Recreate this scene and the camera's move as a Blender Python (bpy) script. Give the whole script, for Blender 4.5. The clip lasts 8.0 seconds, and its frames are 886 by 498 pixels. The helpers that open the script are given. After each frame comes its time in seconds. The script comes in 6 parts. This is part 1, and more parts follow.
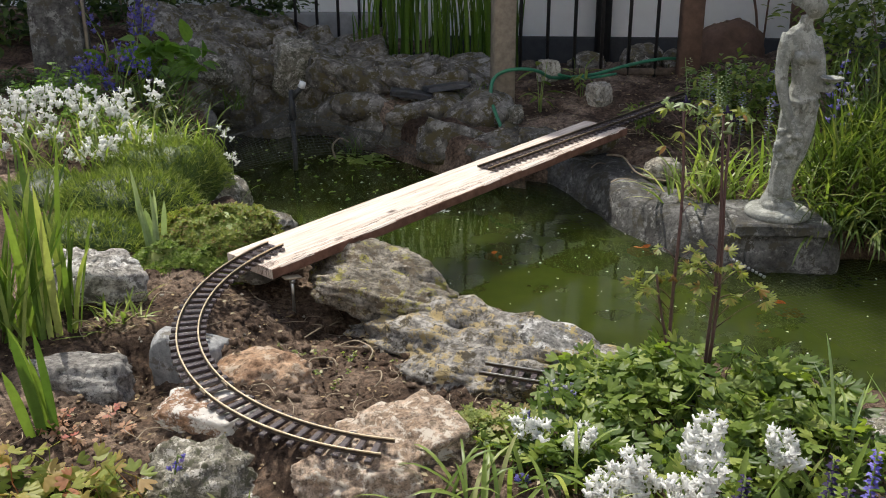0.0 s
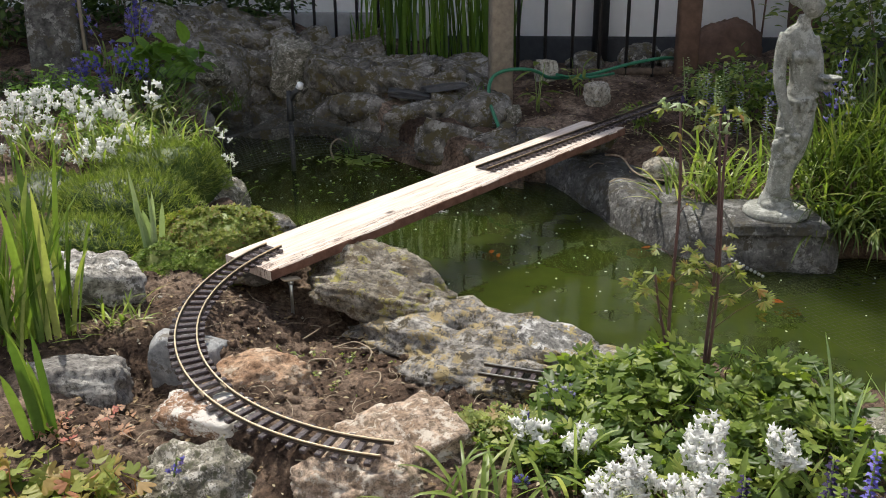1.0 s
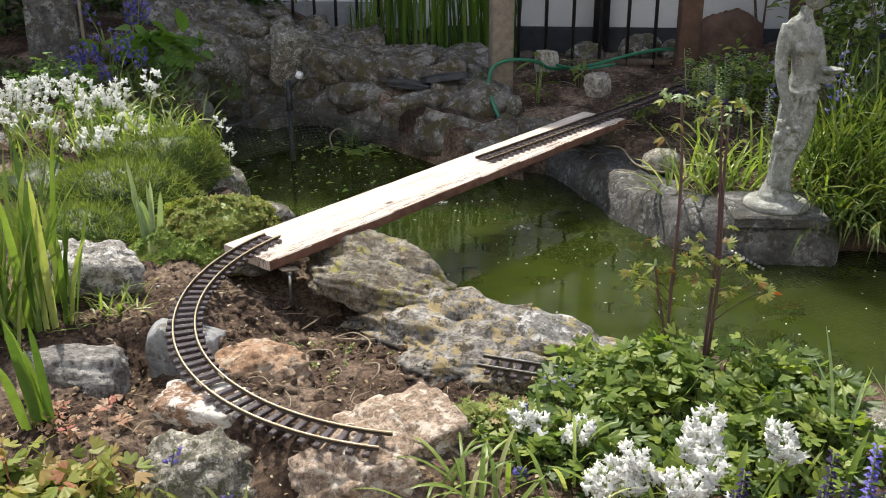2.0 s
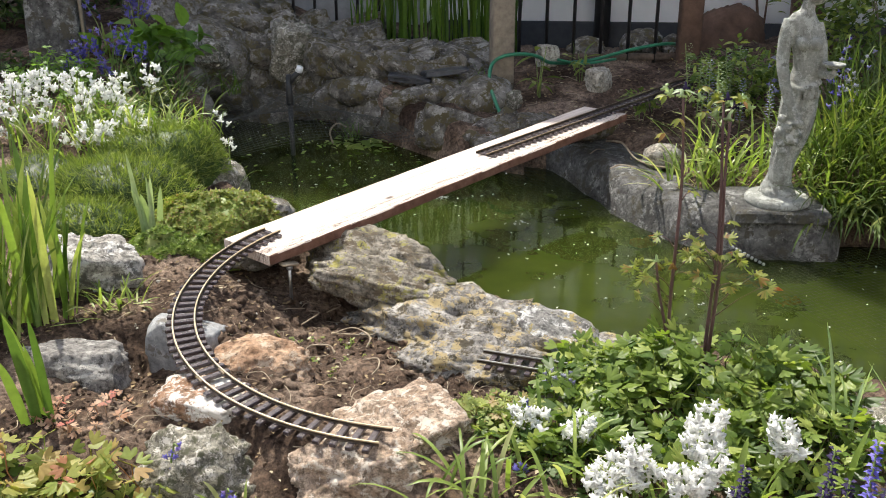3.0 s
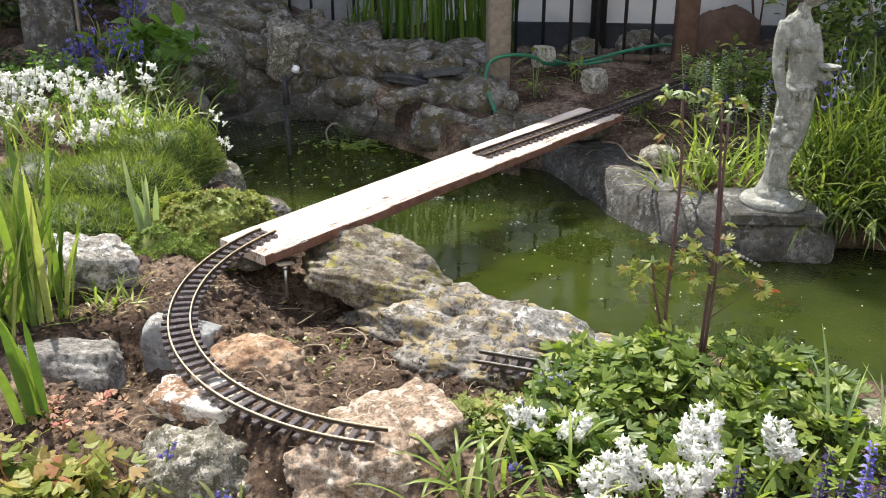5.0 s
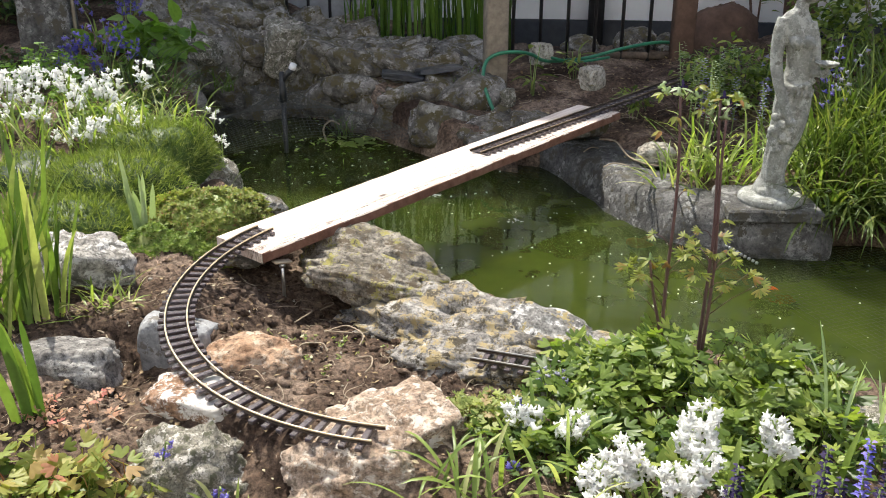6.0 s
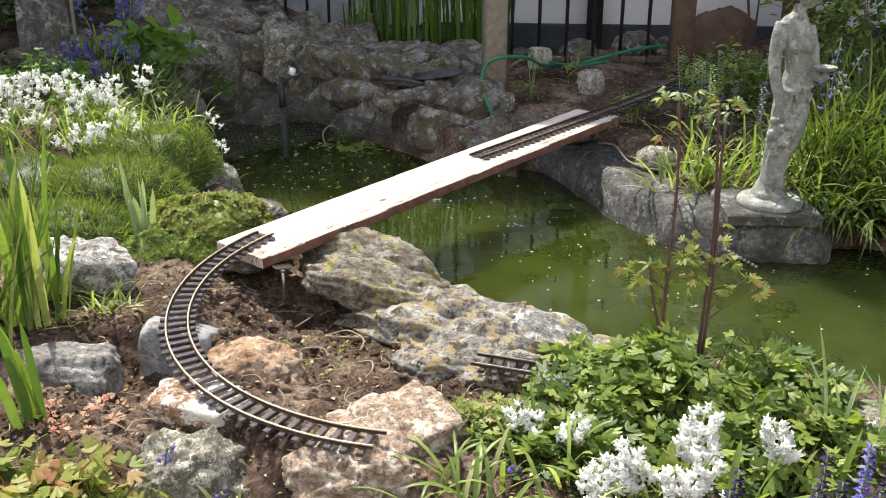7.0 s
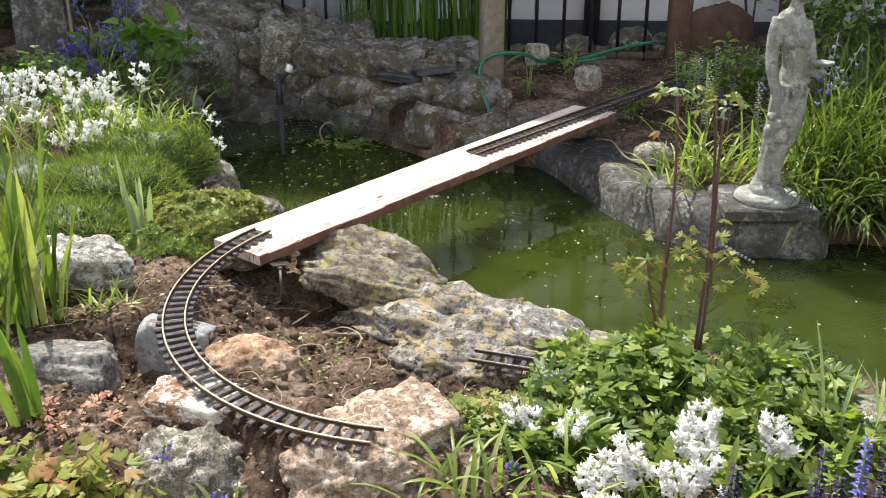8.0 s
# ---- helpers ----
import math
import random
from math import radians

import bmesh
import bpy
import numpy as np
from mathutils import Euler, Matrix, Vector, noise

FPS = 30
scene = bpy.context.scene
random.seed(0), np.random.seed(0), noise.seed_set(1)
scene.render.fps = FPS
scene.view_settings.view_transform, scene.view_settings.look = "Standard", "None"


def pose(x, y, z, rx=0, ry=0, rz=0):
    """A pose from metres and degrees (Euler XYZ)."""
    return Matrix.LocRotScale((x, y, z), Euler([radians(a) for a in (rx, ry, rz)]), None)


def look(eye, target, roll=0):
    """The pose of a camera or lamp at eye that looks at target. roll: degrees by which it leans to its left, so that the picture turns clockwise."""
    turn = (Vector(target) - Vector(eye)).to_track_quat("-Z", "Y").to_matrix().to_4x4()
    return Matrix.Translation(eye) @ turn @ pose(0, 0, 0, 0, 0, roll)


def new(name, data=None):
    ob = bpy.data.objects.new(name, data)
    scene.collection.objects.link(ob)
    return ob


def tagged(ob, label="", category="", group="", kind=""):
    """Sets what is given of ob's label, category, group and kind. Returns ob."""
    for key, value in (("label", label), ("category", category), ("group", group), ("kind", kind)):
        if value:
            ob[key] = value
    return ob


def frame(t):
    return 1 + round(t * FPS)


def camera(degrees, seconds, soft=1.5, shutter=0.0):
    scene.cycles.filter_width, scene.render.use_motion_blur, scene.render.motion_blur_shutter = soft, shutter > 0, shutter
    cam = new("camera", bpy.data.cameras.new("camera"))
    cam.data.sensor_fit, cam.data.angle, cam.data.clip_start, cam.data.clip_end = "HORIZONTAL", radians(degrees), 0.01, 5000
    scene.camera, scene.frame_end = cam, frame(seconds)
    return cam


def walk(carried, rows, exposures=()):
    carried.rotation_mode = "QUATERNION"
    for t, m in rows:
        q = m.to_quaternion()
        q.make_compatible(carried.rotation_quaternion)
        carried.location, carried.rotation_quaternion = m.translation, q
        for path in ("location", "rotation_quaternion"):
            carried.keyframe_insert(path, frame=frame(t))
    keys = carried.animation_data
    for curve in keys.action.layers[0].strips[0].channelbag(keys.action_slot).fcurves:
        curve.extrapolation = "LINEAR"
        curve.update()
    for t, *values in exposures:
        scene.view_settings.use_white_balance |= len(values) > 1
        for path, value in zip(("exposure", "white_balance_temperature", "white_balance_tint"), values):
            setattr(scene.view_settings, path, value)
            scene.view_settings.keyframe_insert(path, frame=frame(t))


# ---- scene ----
cam = camera(50.0, 8.0, soft=1.0)
PATH = [
    (0.0, pose(0.0029, -0.0131, 0.9004, 69.368, 0, 0.344) @ pose(0, 0, 0, 0, 0, -0.439)),
    (0.5, pose(0.0004, -0.0104, 0.9019, 69.412, 0, 0.254) @ pose(0, 0, 0, 0, 0, -0.437)),
    (1.0, pose(0.0024, -0.0106, 0.9022, 69.355, 0, 0.235) @ pose(0, 0, 0, 0, 0, -0.610)),
    (1.5, pose(0.0019, -0.0065, 0.8998, 69.073, 0, 0.152) @ pose(0, 0, 0, 0, 0, -0.406)),
    (3.0, pose(0.0013, 0.0028, 0.8993, 68.458, 0, 0.191) @ pose(0, 0, 0, 0, 0, -0.230)),
    (3.5, pose(0.0020, 0.0035, 0.8983, 68.392, 0, 0.070) @ pose(0, 0, 0, 0, 0, -0.066)),
    (4.0, pose(0.0009, 0.0027, 0.8980, 68.300, 0, -0.058) @ pose(0, 0, 0, 0, 0, -0.168)),
    (4.5, pose(-0.0001, 0.0003, 0.8998, 68.501, 0, -0.004) @ pose(0, 0, 0, 0, 0, 0.005)),
    (6.0, pose(0.0008, 0.0066, 0.8977, 68.336, 0, -0.248) @ pose(0, 0, 0, 0, 0, 0.045)),
    (6.5, pose(0.0002, 0.0035, 0.8982, 68.242, 0, -0.129) @ pose(0, 0, 0, 0, 0, 0.107)),
    (7.0, pose(-0.0022, 0.0034, 0.9011, 68.563, 0, -0.324) @ pose(0, 0, 0, 0, 0, -0.076)),
    (7.5, pose(0.0001, 0.0028, 0.8997, 68.389, 0, -0.356) @ pose(0, 0, 0, 0, 0, -0.000)),
    (8.0, pose(0.0005, 0.0039, 0.9001, 68.373, 0, -0.430) @ pose(0, 0, 0, 0, 0, -0.222)),
]
walk(cam, PATH, exposures=[(0.0, 0.60, 6480, 9), (1.0, 0.66, 6480, 9), (1.7, 0.80, 6480, 9), (3.0, 1.12, 6480, 9), (4.0, 1.22, 6480, 9), (8.0, 1.23, 6480, 9)])

# ---- light ----
SUN = Vector((-0.24, 0.49, 0.835)).normalized()
world = bpy.data.worlds.new("sky")
scene.world = world
world.use_nodes = True
wn = world.node_tree
sky = wn.nodes.new("ShaderNodeTexSky")
sky.sky_type, sky.sun_disc = "NISHITA", False
sky.dust_density = 3.0
sky.sun_elevation = math.asin(SUN.z)
sky.sun_rotation = math.atan2(SUN.x, SUN.y)
wn.nodes["Background"].inputs[1].default_value = 0.09
wn.links.new(sky.outputs[0], wn.nodes["Background"].inputs[0])
lamp = bpy.data.lights.new("sun", "SUN")
lamp.energy, lamp.angle, lamp.color = 3.5, radians(0.6), (1.0, 0.95, 0.86)
sun = new("sun", lamp)
sun.matrix_world = look(SUN * 20, (0, 0, 0))

# ---- materials ----
def nodes(name):
    m = bpy.data.materials.new(name)
    m.use_nodes = True
    nt = m.node_tree
    return m, nt, nt.nodes["Principled BSDF"]


def add(nt, kind, **inputs):
    n = nt.nodes.new(kind)
    for k, v in inputs.items():
        n.inputs[k.replace("_", " ")].default_value = v
    return n


def coords(nt):
    return nt.nodes.new("ShaderNodeTexCoord").outputs["Object"]


def noise_tex(nt, scale, detail=6.0, rough=0.6, vec=None):
    n = add(nt, "ShaderNodeTexNoise", Scale=scale, Detail=detail, Roughness=rough)
    nt.links.new(vec or coords(nt), n.inputs["Vector"])
    return n.outputs["Fac"]


def ramp(nt, fac, stops):
    r = nt.nodes.new("ShaderNodeValToRGB")
    e = r.color_ramp.elements
    while len(e) < len(stops):
        e.new(0.5)
    for i, (p, c) in enumerate(stops):
        e[i].position, e[i].color = p, (*c, 1) if len(c) == 3 else c
    nt.links.new(fac, r.inputs["Fac"])
    return r.outputs["Color"]


def mix(nt, fac, a, b, mode="MIX"):
    m = nt.nodes.new("ShaderNodeMix")
    m.data_type, m.blend_type = "RGBA", mode
    for sock, v in ((m.inputs[0], fac), (m.inputs[6], a), (m.inputs[7], b)):
        if hasattr(v, "is_linked"):
            nt.links.new(v, sock)
        elif isinstance(v, (int, float)):
            sock.default_value = v
        else:
            sock.default_value = (*v, 1)
    return m.outputs[2]


def bump(nt, bsdf, fac, strength, distance):
    b = add(nt, "ShaderNodeBump", Strength=strength, Distance=distance)
    nt.links.new(fac, b.inputs["Height"])
    nt.links.new(b.outputs["Normal"], bsdf.inputs["Normal"])


def stone_mat(name, dark, light, lichen, amount, lichen2=None, amount2=0.0, scale=1.0, rough=0.85, pit=0.8):
    """Weathered stone: two tones, pits, and patches of lichen or moss."""
    m, nt, b = nodes(name)
    big = noise_tex(nt, 14 * scale, 10, 0.7)
    fine = noise_tex(nt, 75 * scale, 10, 0.75)
    c = ramp(nt, big, [(0.40, dark), (0.60, light)])
    c = mix(nt, pit, c, ramp(nt, fine, [(0.38, (0.12, 0.11, 0.1)), (0.5, (0.85, 0.85, 0.85)), (0.62, (1.4, 1.38, 1.32))]), "MULTIPLY")
    patch = noise_tex(nt, 20 * scale, 12, 0.8)
    c = mix(nt, ramp(nt, patch, [(0.62 - 0.24 * amount, (0, 0, 0)), (0.65 - 0.24 * amount, (1, 1, 1))]), c, lichen)
    if lichen2:
        mp = nt.nodes.new("ShaderNodeMapping")
        mp.inputs["Location"].default_value = (3.1, 1.7, 0.4)
        nt.links.new(coords(nt), mp.inputs["Vector"])
        patch2 = noise_tex(nt, 22 * scale, 10, 0.75, mp.outputs["Vector"])
        c = mix(nt, ramp(nt, patch2, [(0.62 - 0.24 * amount2, (0, 0, 0)), (0.645 - 0.24 * amount2, (1, 1, 1))]), c, lichen2)
    nt.links.new(c, b.inputs["Base Color"])
    b.inputs["Roughness"].default_value = rough
    b.inputs["Specular IOR Level"].default_value = 0.25
    both = mix(nt, 0.5, big, fine)
    bump(nt, b, both, 1.0, 0.022 / scale)
    return m


def leaf_mat(name, low, high, tip=None, rough=0.45, through_light=0.35, glow=(1.5, 1.6, 0.8), mottle=0.6):
    """Leaves: tone varies from leaf to leaf and along each; light comes through."""
    m, nt, b = nodes(name)
    geo = nt.nodes.new("ShaderNodeNewGeometry")
    info = nt.nodes.new("ShaderNodeObjectInfo")
    tone = nt.nodes.new("ShaderNodeMath")
    tone.operation = "ADD"
    nt.links.new(geo.outputs["Random Per Island"], tone.inputs[0])
    nt.links.new(info.outputs["Random"], tone.inputs[1])
    wrap = nt.nodes.new("ShaderNodeMath")
    wrap.operation = "FRACT"
    nt.links.new(tone.outputs[0], wrap.inputs[0])
    c = ramp(nt, wrap.outputs[0], [(0.0, low), (0.75, high)] + ([(1.0, tip)] if tip else []))
    c = mix(nt, mottle, c, ramp(nt, noise_tex(nt, 60, 3), [(0.3, (0.6, 0.6, 0.55)), (0.7, (1, 1, 1))]), "MULTIPLY")
    nt.links.new(c, b.inputs["Base Color"])
    b.inputs["Roughness"].default_value = rough
    b.inputs["Specular IOR Level"].default_value = 0.35
    t = nt.nodes.new("ShaderNodeBsdfTranslucent")
    bright = mix(nt, 1.0, c, glow, "MULTIPLY")
    nt.links.new(bright, t.inputs["Color"])
    ms = nt.nodes.new("ShaderNodeMixShader")
    ms.inputs[0].default_value = through_light
    nt.links.new(b.outputs[0], ms.inputs[1])
    nt.links.new(t.outputs[0], ms.inputs[2])
    nt.links.new(ms.outputs[0], nt.nodes["Material Output"].inputs["Surface"])
    return m


def plain_mat(name, c1, c2, scale=30.0, rough=0.6, metal=0.0, relief=0.2, spec=0.5):
    m, nt, b = nodes(name)
    f = noise_tex(nt, scale, 8, 0.65)
    nt.links.new(ramp(nt, f, [(0.3, c1), (0.7, c2)]), b.inputs["Base Color"])
    b.inputs["Roughness"].default_value = rough
    b.inputs["Metallic"].default_value = metal
    b.inputs["Specular IOR Level"].default_value = spec
    bump(nt, b, noise_tex(nt, scale * 4, 8, 0.7), relief, 0.003)
    return m


def soil_mat():
    m, nt, b = nodes("soil")
    a, f = noise_tex(nt, 5, 8, 0.65), noise_tex(nt, 70, 10, 0.75)
    c = ramp(nt, a, [(0.38, (0.055, 0.036, 0.026)), (0.5, (0.135, 0.094, 0.068)), (0.64, (0.30, 0.225, 0.17))])
    c = mix(nt, 0.8, c, ramp(nt, f, [(0.40, (0.25, 0.23, 0.22)), (0.52, (0.95, 0.95, 0.95)), (0.62, (1.6, 1.5, 1.4))]), "MULTIPLY")
    nt.links.new(c, b.inputs["Base Color"])
    b.inputs["Roughness"].default_value = 0.95
    b.inputs["Specular IOR Level"].default_value = 0.15
    bump(nt, b, mix(nt, 0.5, noise_tex(nt, 28, 8, 0.7), f), 1.0, 0.02)
    return m


def water_mat():
    """Green, cloudy pond water: part of the light passes, the surface mirrors."""
    m, nt, b = nodes("pond_water")
    c = ramp(nt, noise_tex(nt, 3.5, 6), [(0.3, (0.026, 0.038, 0.007)), (0.7, (0.058, 0.078, 0.013))])
    b.inputs["Roughness"].default_value = 0.9
    b.subsurface_method = "BURLEY"
    b.inputs["Subsurface Weight"].default_value = 1.0
    b.inputs["Subsurface Radius"].default_value = (1.0, 1.0, 0.6)
    b.inputs["Subsurface Scale"].default_value = 0.4
    b.inputs["Specular IOR Level"].default_value = 0.0
    nt.links.new(c, b.inputs["Base Color"])
    t = nt.nodes.new("ShaderNodeBsdfTransparent")
    t.inputs["Color"].default_value = (0.62, 0.72, 0.3, 1)
    body = nt.nodes.new("ShaderNodeMixShader")
    body.inputs[0].default_value = 0.74
    nt.links.new(t.outputs[0], body.inputs[1])
    nt.links.new(b.outputs[0], body.inputs[2])
    g = nt.nodes.new("ShaderNodeBsdfGlossy")
    g.inputs["Roughness"].default_value = 0.02
    bp = add(nt, "ShaderNodeBump", Strength=0.06, Distance=0.004)
    nt.links.new(noise_tex(nt, 26, 3), bp.inputs["Height"])
    nt.links.new(bp.outputs["Normal"], g.inputs["Normal"])
    fr = add(nt, "ShaderNodeFresnel", IOR=1.38)
    out = nt.nodes.new("ShaderNodeMixShader")
    nt.links.new(fr.outputs[0], out.inputs[0])
    nt.links.new(body.outputs[0], out.inputs[1])
    nt.links.new(g.outputs[0], out.inputs[2])
    nt.links.new(out.outputs[0], nt.nodes["Material Output"].inputs["Surface"])
    return m


def plank_mat():
    """Rough-sawn pale softwood with grain along the board's x axis."""
    m, nt, b = nodes("plank_wood")
    mp = nt.nodes.new("ShaderNodeMapping")
    mp.inputs["Scale"].default_value = (0.6, 14, 14)
    nt.links.new(coords(nt), mp.inputs["Vector"])
    grain = noise_tex(nt, 6, 10, 0.7, mp.outputs["Vector"])
    mp2 = nt.nodes.new("ShaderNodeMapping")
    mp2.inputs["Scale"].default_value = (1.6, 30, 30)
    nt.links.new(coords(nt), mp2.inputs["Vector"])
    streak = noise_tex(nt, 7, 10, 0.72, mp2.outputs["Vector"])
    c = ramp(nt, grain, [(0.36, (0.43, 0.34, 0.27)), (0.48, (0.61, 0.52, 0.45)), (0.62, (0.72, 0.645, 0.58))])
    c = mix(nt, ramp(nt, streak, [(0.60, (0, 0, 0)), (0.66, (0.8, 0.8, 0.8))]), c, (0.22, 0.13, 0.09))
    c = mix(nt, ramp(nt, noise_tex(nt, 5, 6), [(0.5, (0, 0, 0)), (0.8, (0.35, 0.35, 0.35))]), c, (0.34, 0.22, 0.16))
    # long drying cracks along one edge, and a knot
    mp3 = nt.nodes.new("ShaderNodeMapping")
    mp3.inputs["Scale"].default_value = (1.3, 26, 4)
    nt.links.new(coords(nt), mp3.inputs["Vector"])
    crack = ramp(nt, noise_tex(nt, 3.2, 4, 0.6, mp3.outputs["Vector"]), [(0.470, (0, 0, 0)), (0.495, (1, 1, 1)), (0.505, (1, 1, 1)), (0.530, (0, 0, 0))])
    sep = nt.nodes.new("ShaderNodeSeparateXYZ")
    nt.links.new(coords(nt), sep.inputs[0])
    side = nt.nodes.new("ShaderNodeMapRange")
    side.inputs["From Min"].default_value, side.inputs["From Max"].default_value = -0.02, -0.055
    nt.links.new(sep.outputs["Y"], side.inputs["Value"])
    c = mix(nt, mix(nt, 1.0, crack, side.outputs["Result"], "MULTIPLY"), c, (0.07, 0.04, 0.03))
    far = nt.nodes.new("ShaderNodeVectorMath")
    far.operation = "DISTANCE"
    mp4 = nt.nodes.new("ShaderNodeMapping")
    mp4.inputs["Scale"].default_value = (0.5, 1, 1)
    nt.links.new(coords(nt), mp4.inputs["Vector"])
    nt.links.new(mp4.outputs["Vector"], far.inputs[0])
    far.inputs[1].default_value = (0.24, -0.03, 0.0)
    c = mix(nt, ramp(nt, far.outputs["Value"], [(0.004, (0.9, 0.9, 0.9)), (0.011, (0, 0, 0))]), c, (0.06, 0.04, 0.03))
    nt.links.new(c, b.inputs["Base Color"])
    b.inputs["Roughness"].default_value = 0.75
    b.inputs["Specular IOR Level"].default_value = 0.3
    bump(nt, b, mix(nt, 0.5, grain, streak), 0.5, 0.004)
    return m


M_stain_shade = plain_mat("shaded_red_brown_stain", (0.10, 0.045, 0.03), (0.22, 0.12, 0.085), 30, 0.8, 0.0, 0.5, 0.2)
M_soil, M_water, M_plank = soil_mat(), water_mat(), plank_mat()
M_rail = plain_mat("brass_rail", (0.50, 0.40, 0.26), (0.74, 0.63, 0.46), 60, 0.28, 0.75, 0.1)
M_rail_web = plain_mat("dark_brown_brass", (0.05, 0.036, 0.024), (0.12, 0.09, 0.06), 60, 0.5, 0.6, 0.2)
M_rail_old = plain_mat("tarnished_rail", (0.17, 0.125, 0.085), (0.34, 0.265, 0.18), 60, 0.5, 0.7, 0.2)
M_sleeper = plain_mat("sleeper_plastic", (0.035, 0.026, 0.026), (0.095, 0.075, 0.078), 80, 0.22, 0.0, 0.12, 0.9)
M_steel = plain_mat("zinc_steel", (0.35, 0.35, 0.34), (0.55, 0.55, 0.54), 50, 0.35, 0.9, 0.2)
M_grey = stone_mat("grey_limestone", (0.16, 0.145, 0.115), (0.34, 0.32, 0.26), (0.58, 0.55, 0.49), 0.34, (0.11, 0.11, 0.07), 0.30, 2.2)
M_pale = stone_mat("pale_limestone", (0.30, 0.28, 0.25), (0.54, 0.51, 0.47), (0.74, 0.72, 0.68), 0.45, (0.17, 0.16, 0.14), 0.30, 1.3)
M_blue = stone_mat("blue_grey_stone", (0.22, 0.205, 0.19), (0.39, 0.37, 0.345), (0.52, 0.50, 0.46), 0.32)
M_sand = stone_mat("orange_sandstone", (0.34, 0.20, 0.12), (0.58, 0.40, 0.27), (0.62, 0.50, 0.38), 0.38)
M_smooth = stone_mat("smooth_pale_stone", (0.38, 0.385, 0.39), (0.50, 0.505, 0.51), (0.60, 0.60, 0.59), 0.34, (0.26, 0.24, 0.21), 0.24, 0.8, pit=0.35)
M_pink = stone_mat("pinkish_limestone", (0.33, 0.235, 0.165), (0.54, 0.42, 0.325), (0.64, 0.57, 0.48), 0.40, (0.22, 0.17, 0.12), 0.22, 1.5)
M_mossy = stone_mat("lichen_rock", (0.15, 0.13, 0.10), (0.42, 0.38, 0.32), (0.34, 0.31, 0.10), 0.36, (0.14, 0.11, 0.075), 0.32, 1.0)
M_lichen = stone_mat("lichen_crusted_edge", (0.17, 0.155, 0.14), (0.50, 0.475, 0.44), (0.42, 0.33, 0.17), 0.44, (0.10, 0.085, 0.06), 0.30, 1.1)
M_spotted = stone_mat("white_spotted_rock", (0.20, 0.19, 0.18), (0.36, 0.35, 0.33), (0.66, 0.65, 0.63), 0.46, (0.40, 0.32, 0.14), 0.24, 1.0)
M_white = stone_mat("white_topped_stone", (0.34, 0.19, 0.11), (0.50, 0.34, 0.24), (0.78, 0.74, 0.68), 0.56)
M_dark = stone_mat("dark_wet_rock", (0.085, 0.076, 0.062), (0.28, 0.258, 0.225), (0.40, 0.375, 0.335), 0.34, (0.12, 0.10, 0.05), 0.42, 0.8, pit=0.5)
M_conc = stone_mat("pond_concrete", (0.09, 0.087, 0.082), (0.19, 0.186, 0.18), (0.32, 0.316, 0.30), 0.30, (0.10, 0.092, 0.07), 0.34, 0.8, pit=0.6)
M_statue = stone_mat("cast_stone", (0.27, 0.275, 0.245), (0.37, 0.375, 0.34), (0.46, 0.465, 0.425), 0.40, (0.20, 0.20, 0.17), 0.22, 1.6, pit=0.3)
M_cream = stone_mat("cream_cobble", (0.40, 0.36, 0.29), (0.55, 0.51, 0.43), (0.6, 0.57, 0.5), 0.4)
M_wall = plain_mat("white_render", (0.90, 0.91, 0.92), (0.94, 0.95, 0.96), 18, 0.9, 0, 0.5, 0.2)
M_tar = plain_mat("black_tar", (0.012, 0.012, 0.013), (0.03, 0.03, 0.03), 20, 0.7, 0, 0.4)
M_cement = plain_mat("grey_cement", (0.22, 0.21, 0.2), (0.34, 0.33, 0.31), 14, 0.9, 0, 0.5, 0.2)
M_iron = plain_mat("dark_iron", (0.012, 0.012, 0.014), (0.035, 0.03, 0.028), 60, 0.6, 0.3, 0.3)
M_rusty_iron = plain_mat("rusty_iron", (0.06, 0.045, 0.035), (0.17, 0.13, 0.10), 40, 0.85, 0.0, 0.4, 0.2)
# same net as M_net, colour lightened so its lines show in the shade
M_net_lightened = plain_mat("lightened_netting", (0.08, 0.08, 0.072), (0.14, 0.14, 0.128), 60, 0.9, 0, 0.0, 0.05)
M_rust = plain_mat("rusty_brown", (0.075, 0.047, 0.034), (0.17, 0.105, 0.075), 16, 0.85, 0, 0.5, 0.2)
M_post = plain_mat("weathered_post", (0.17, 0.14, 0.11), (0.36, 0.30, 0.23), 22, 0.9, 0, 0.5, 0.2)
M_hose = plain_mat("green_hose", (0.012, 0.12, 0.06), (0.03, 0.20, 0.10), 40, 0.4, 0, 0.1)
M_black = plain_mat("black_plastic", (0.01, 0.01, 0.01), (0.03, 0.03, 0.03), 60, 0.5, 0, 0.1)
M_net = plain_mat("black_netting", (0.03, 0.032, 0.028), (0.06, 0.062, 0.055), 60, 0.9, 0, 0.0, 0.05)
M_roof = plain_mat("slate_roof", (0.06, 0.06, 0.065), (0.13, 0.13, 0.135), 12, 0.8, 0, 0.5)
M_root = plain_mat("dry_root", (0.20, 0.15, 0.10), (0.46, 0.38, 0.27), 40, 0.8, 0, 0.2)
M_fish = plain_mat("goldfish_scales", (0.62, 0.11, 0.015), (0.75, 0.22, 0.03), 60, 0.35, 0, 0.1)
M_whiteplastic = plain_mat("white_plastic", (0.7, 0.7, 0.7), (0.82, 0.82, 0.82), 40, 0.4, 0, 0.1)


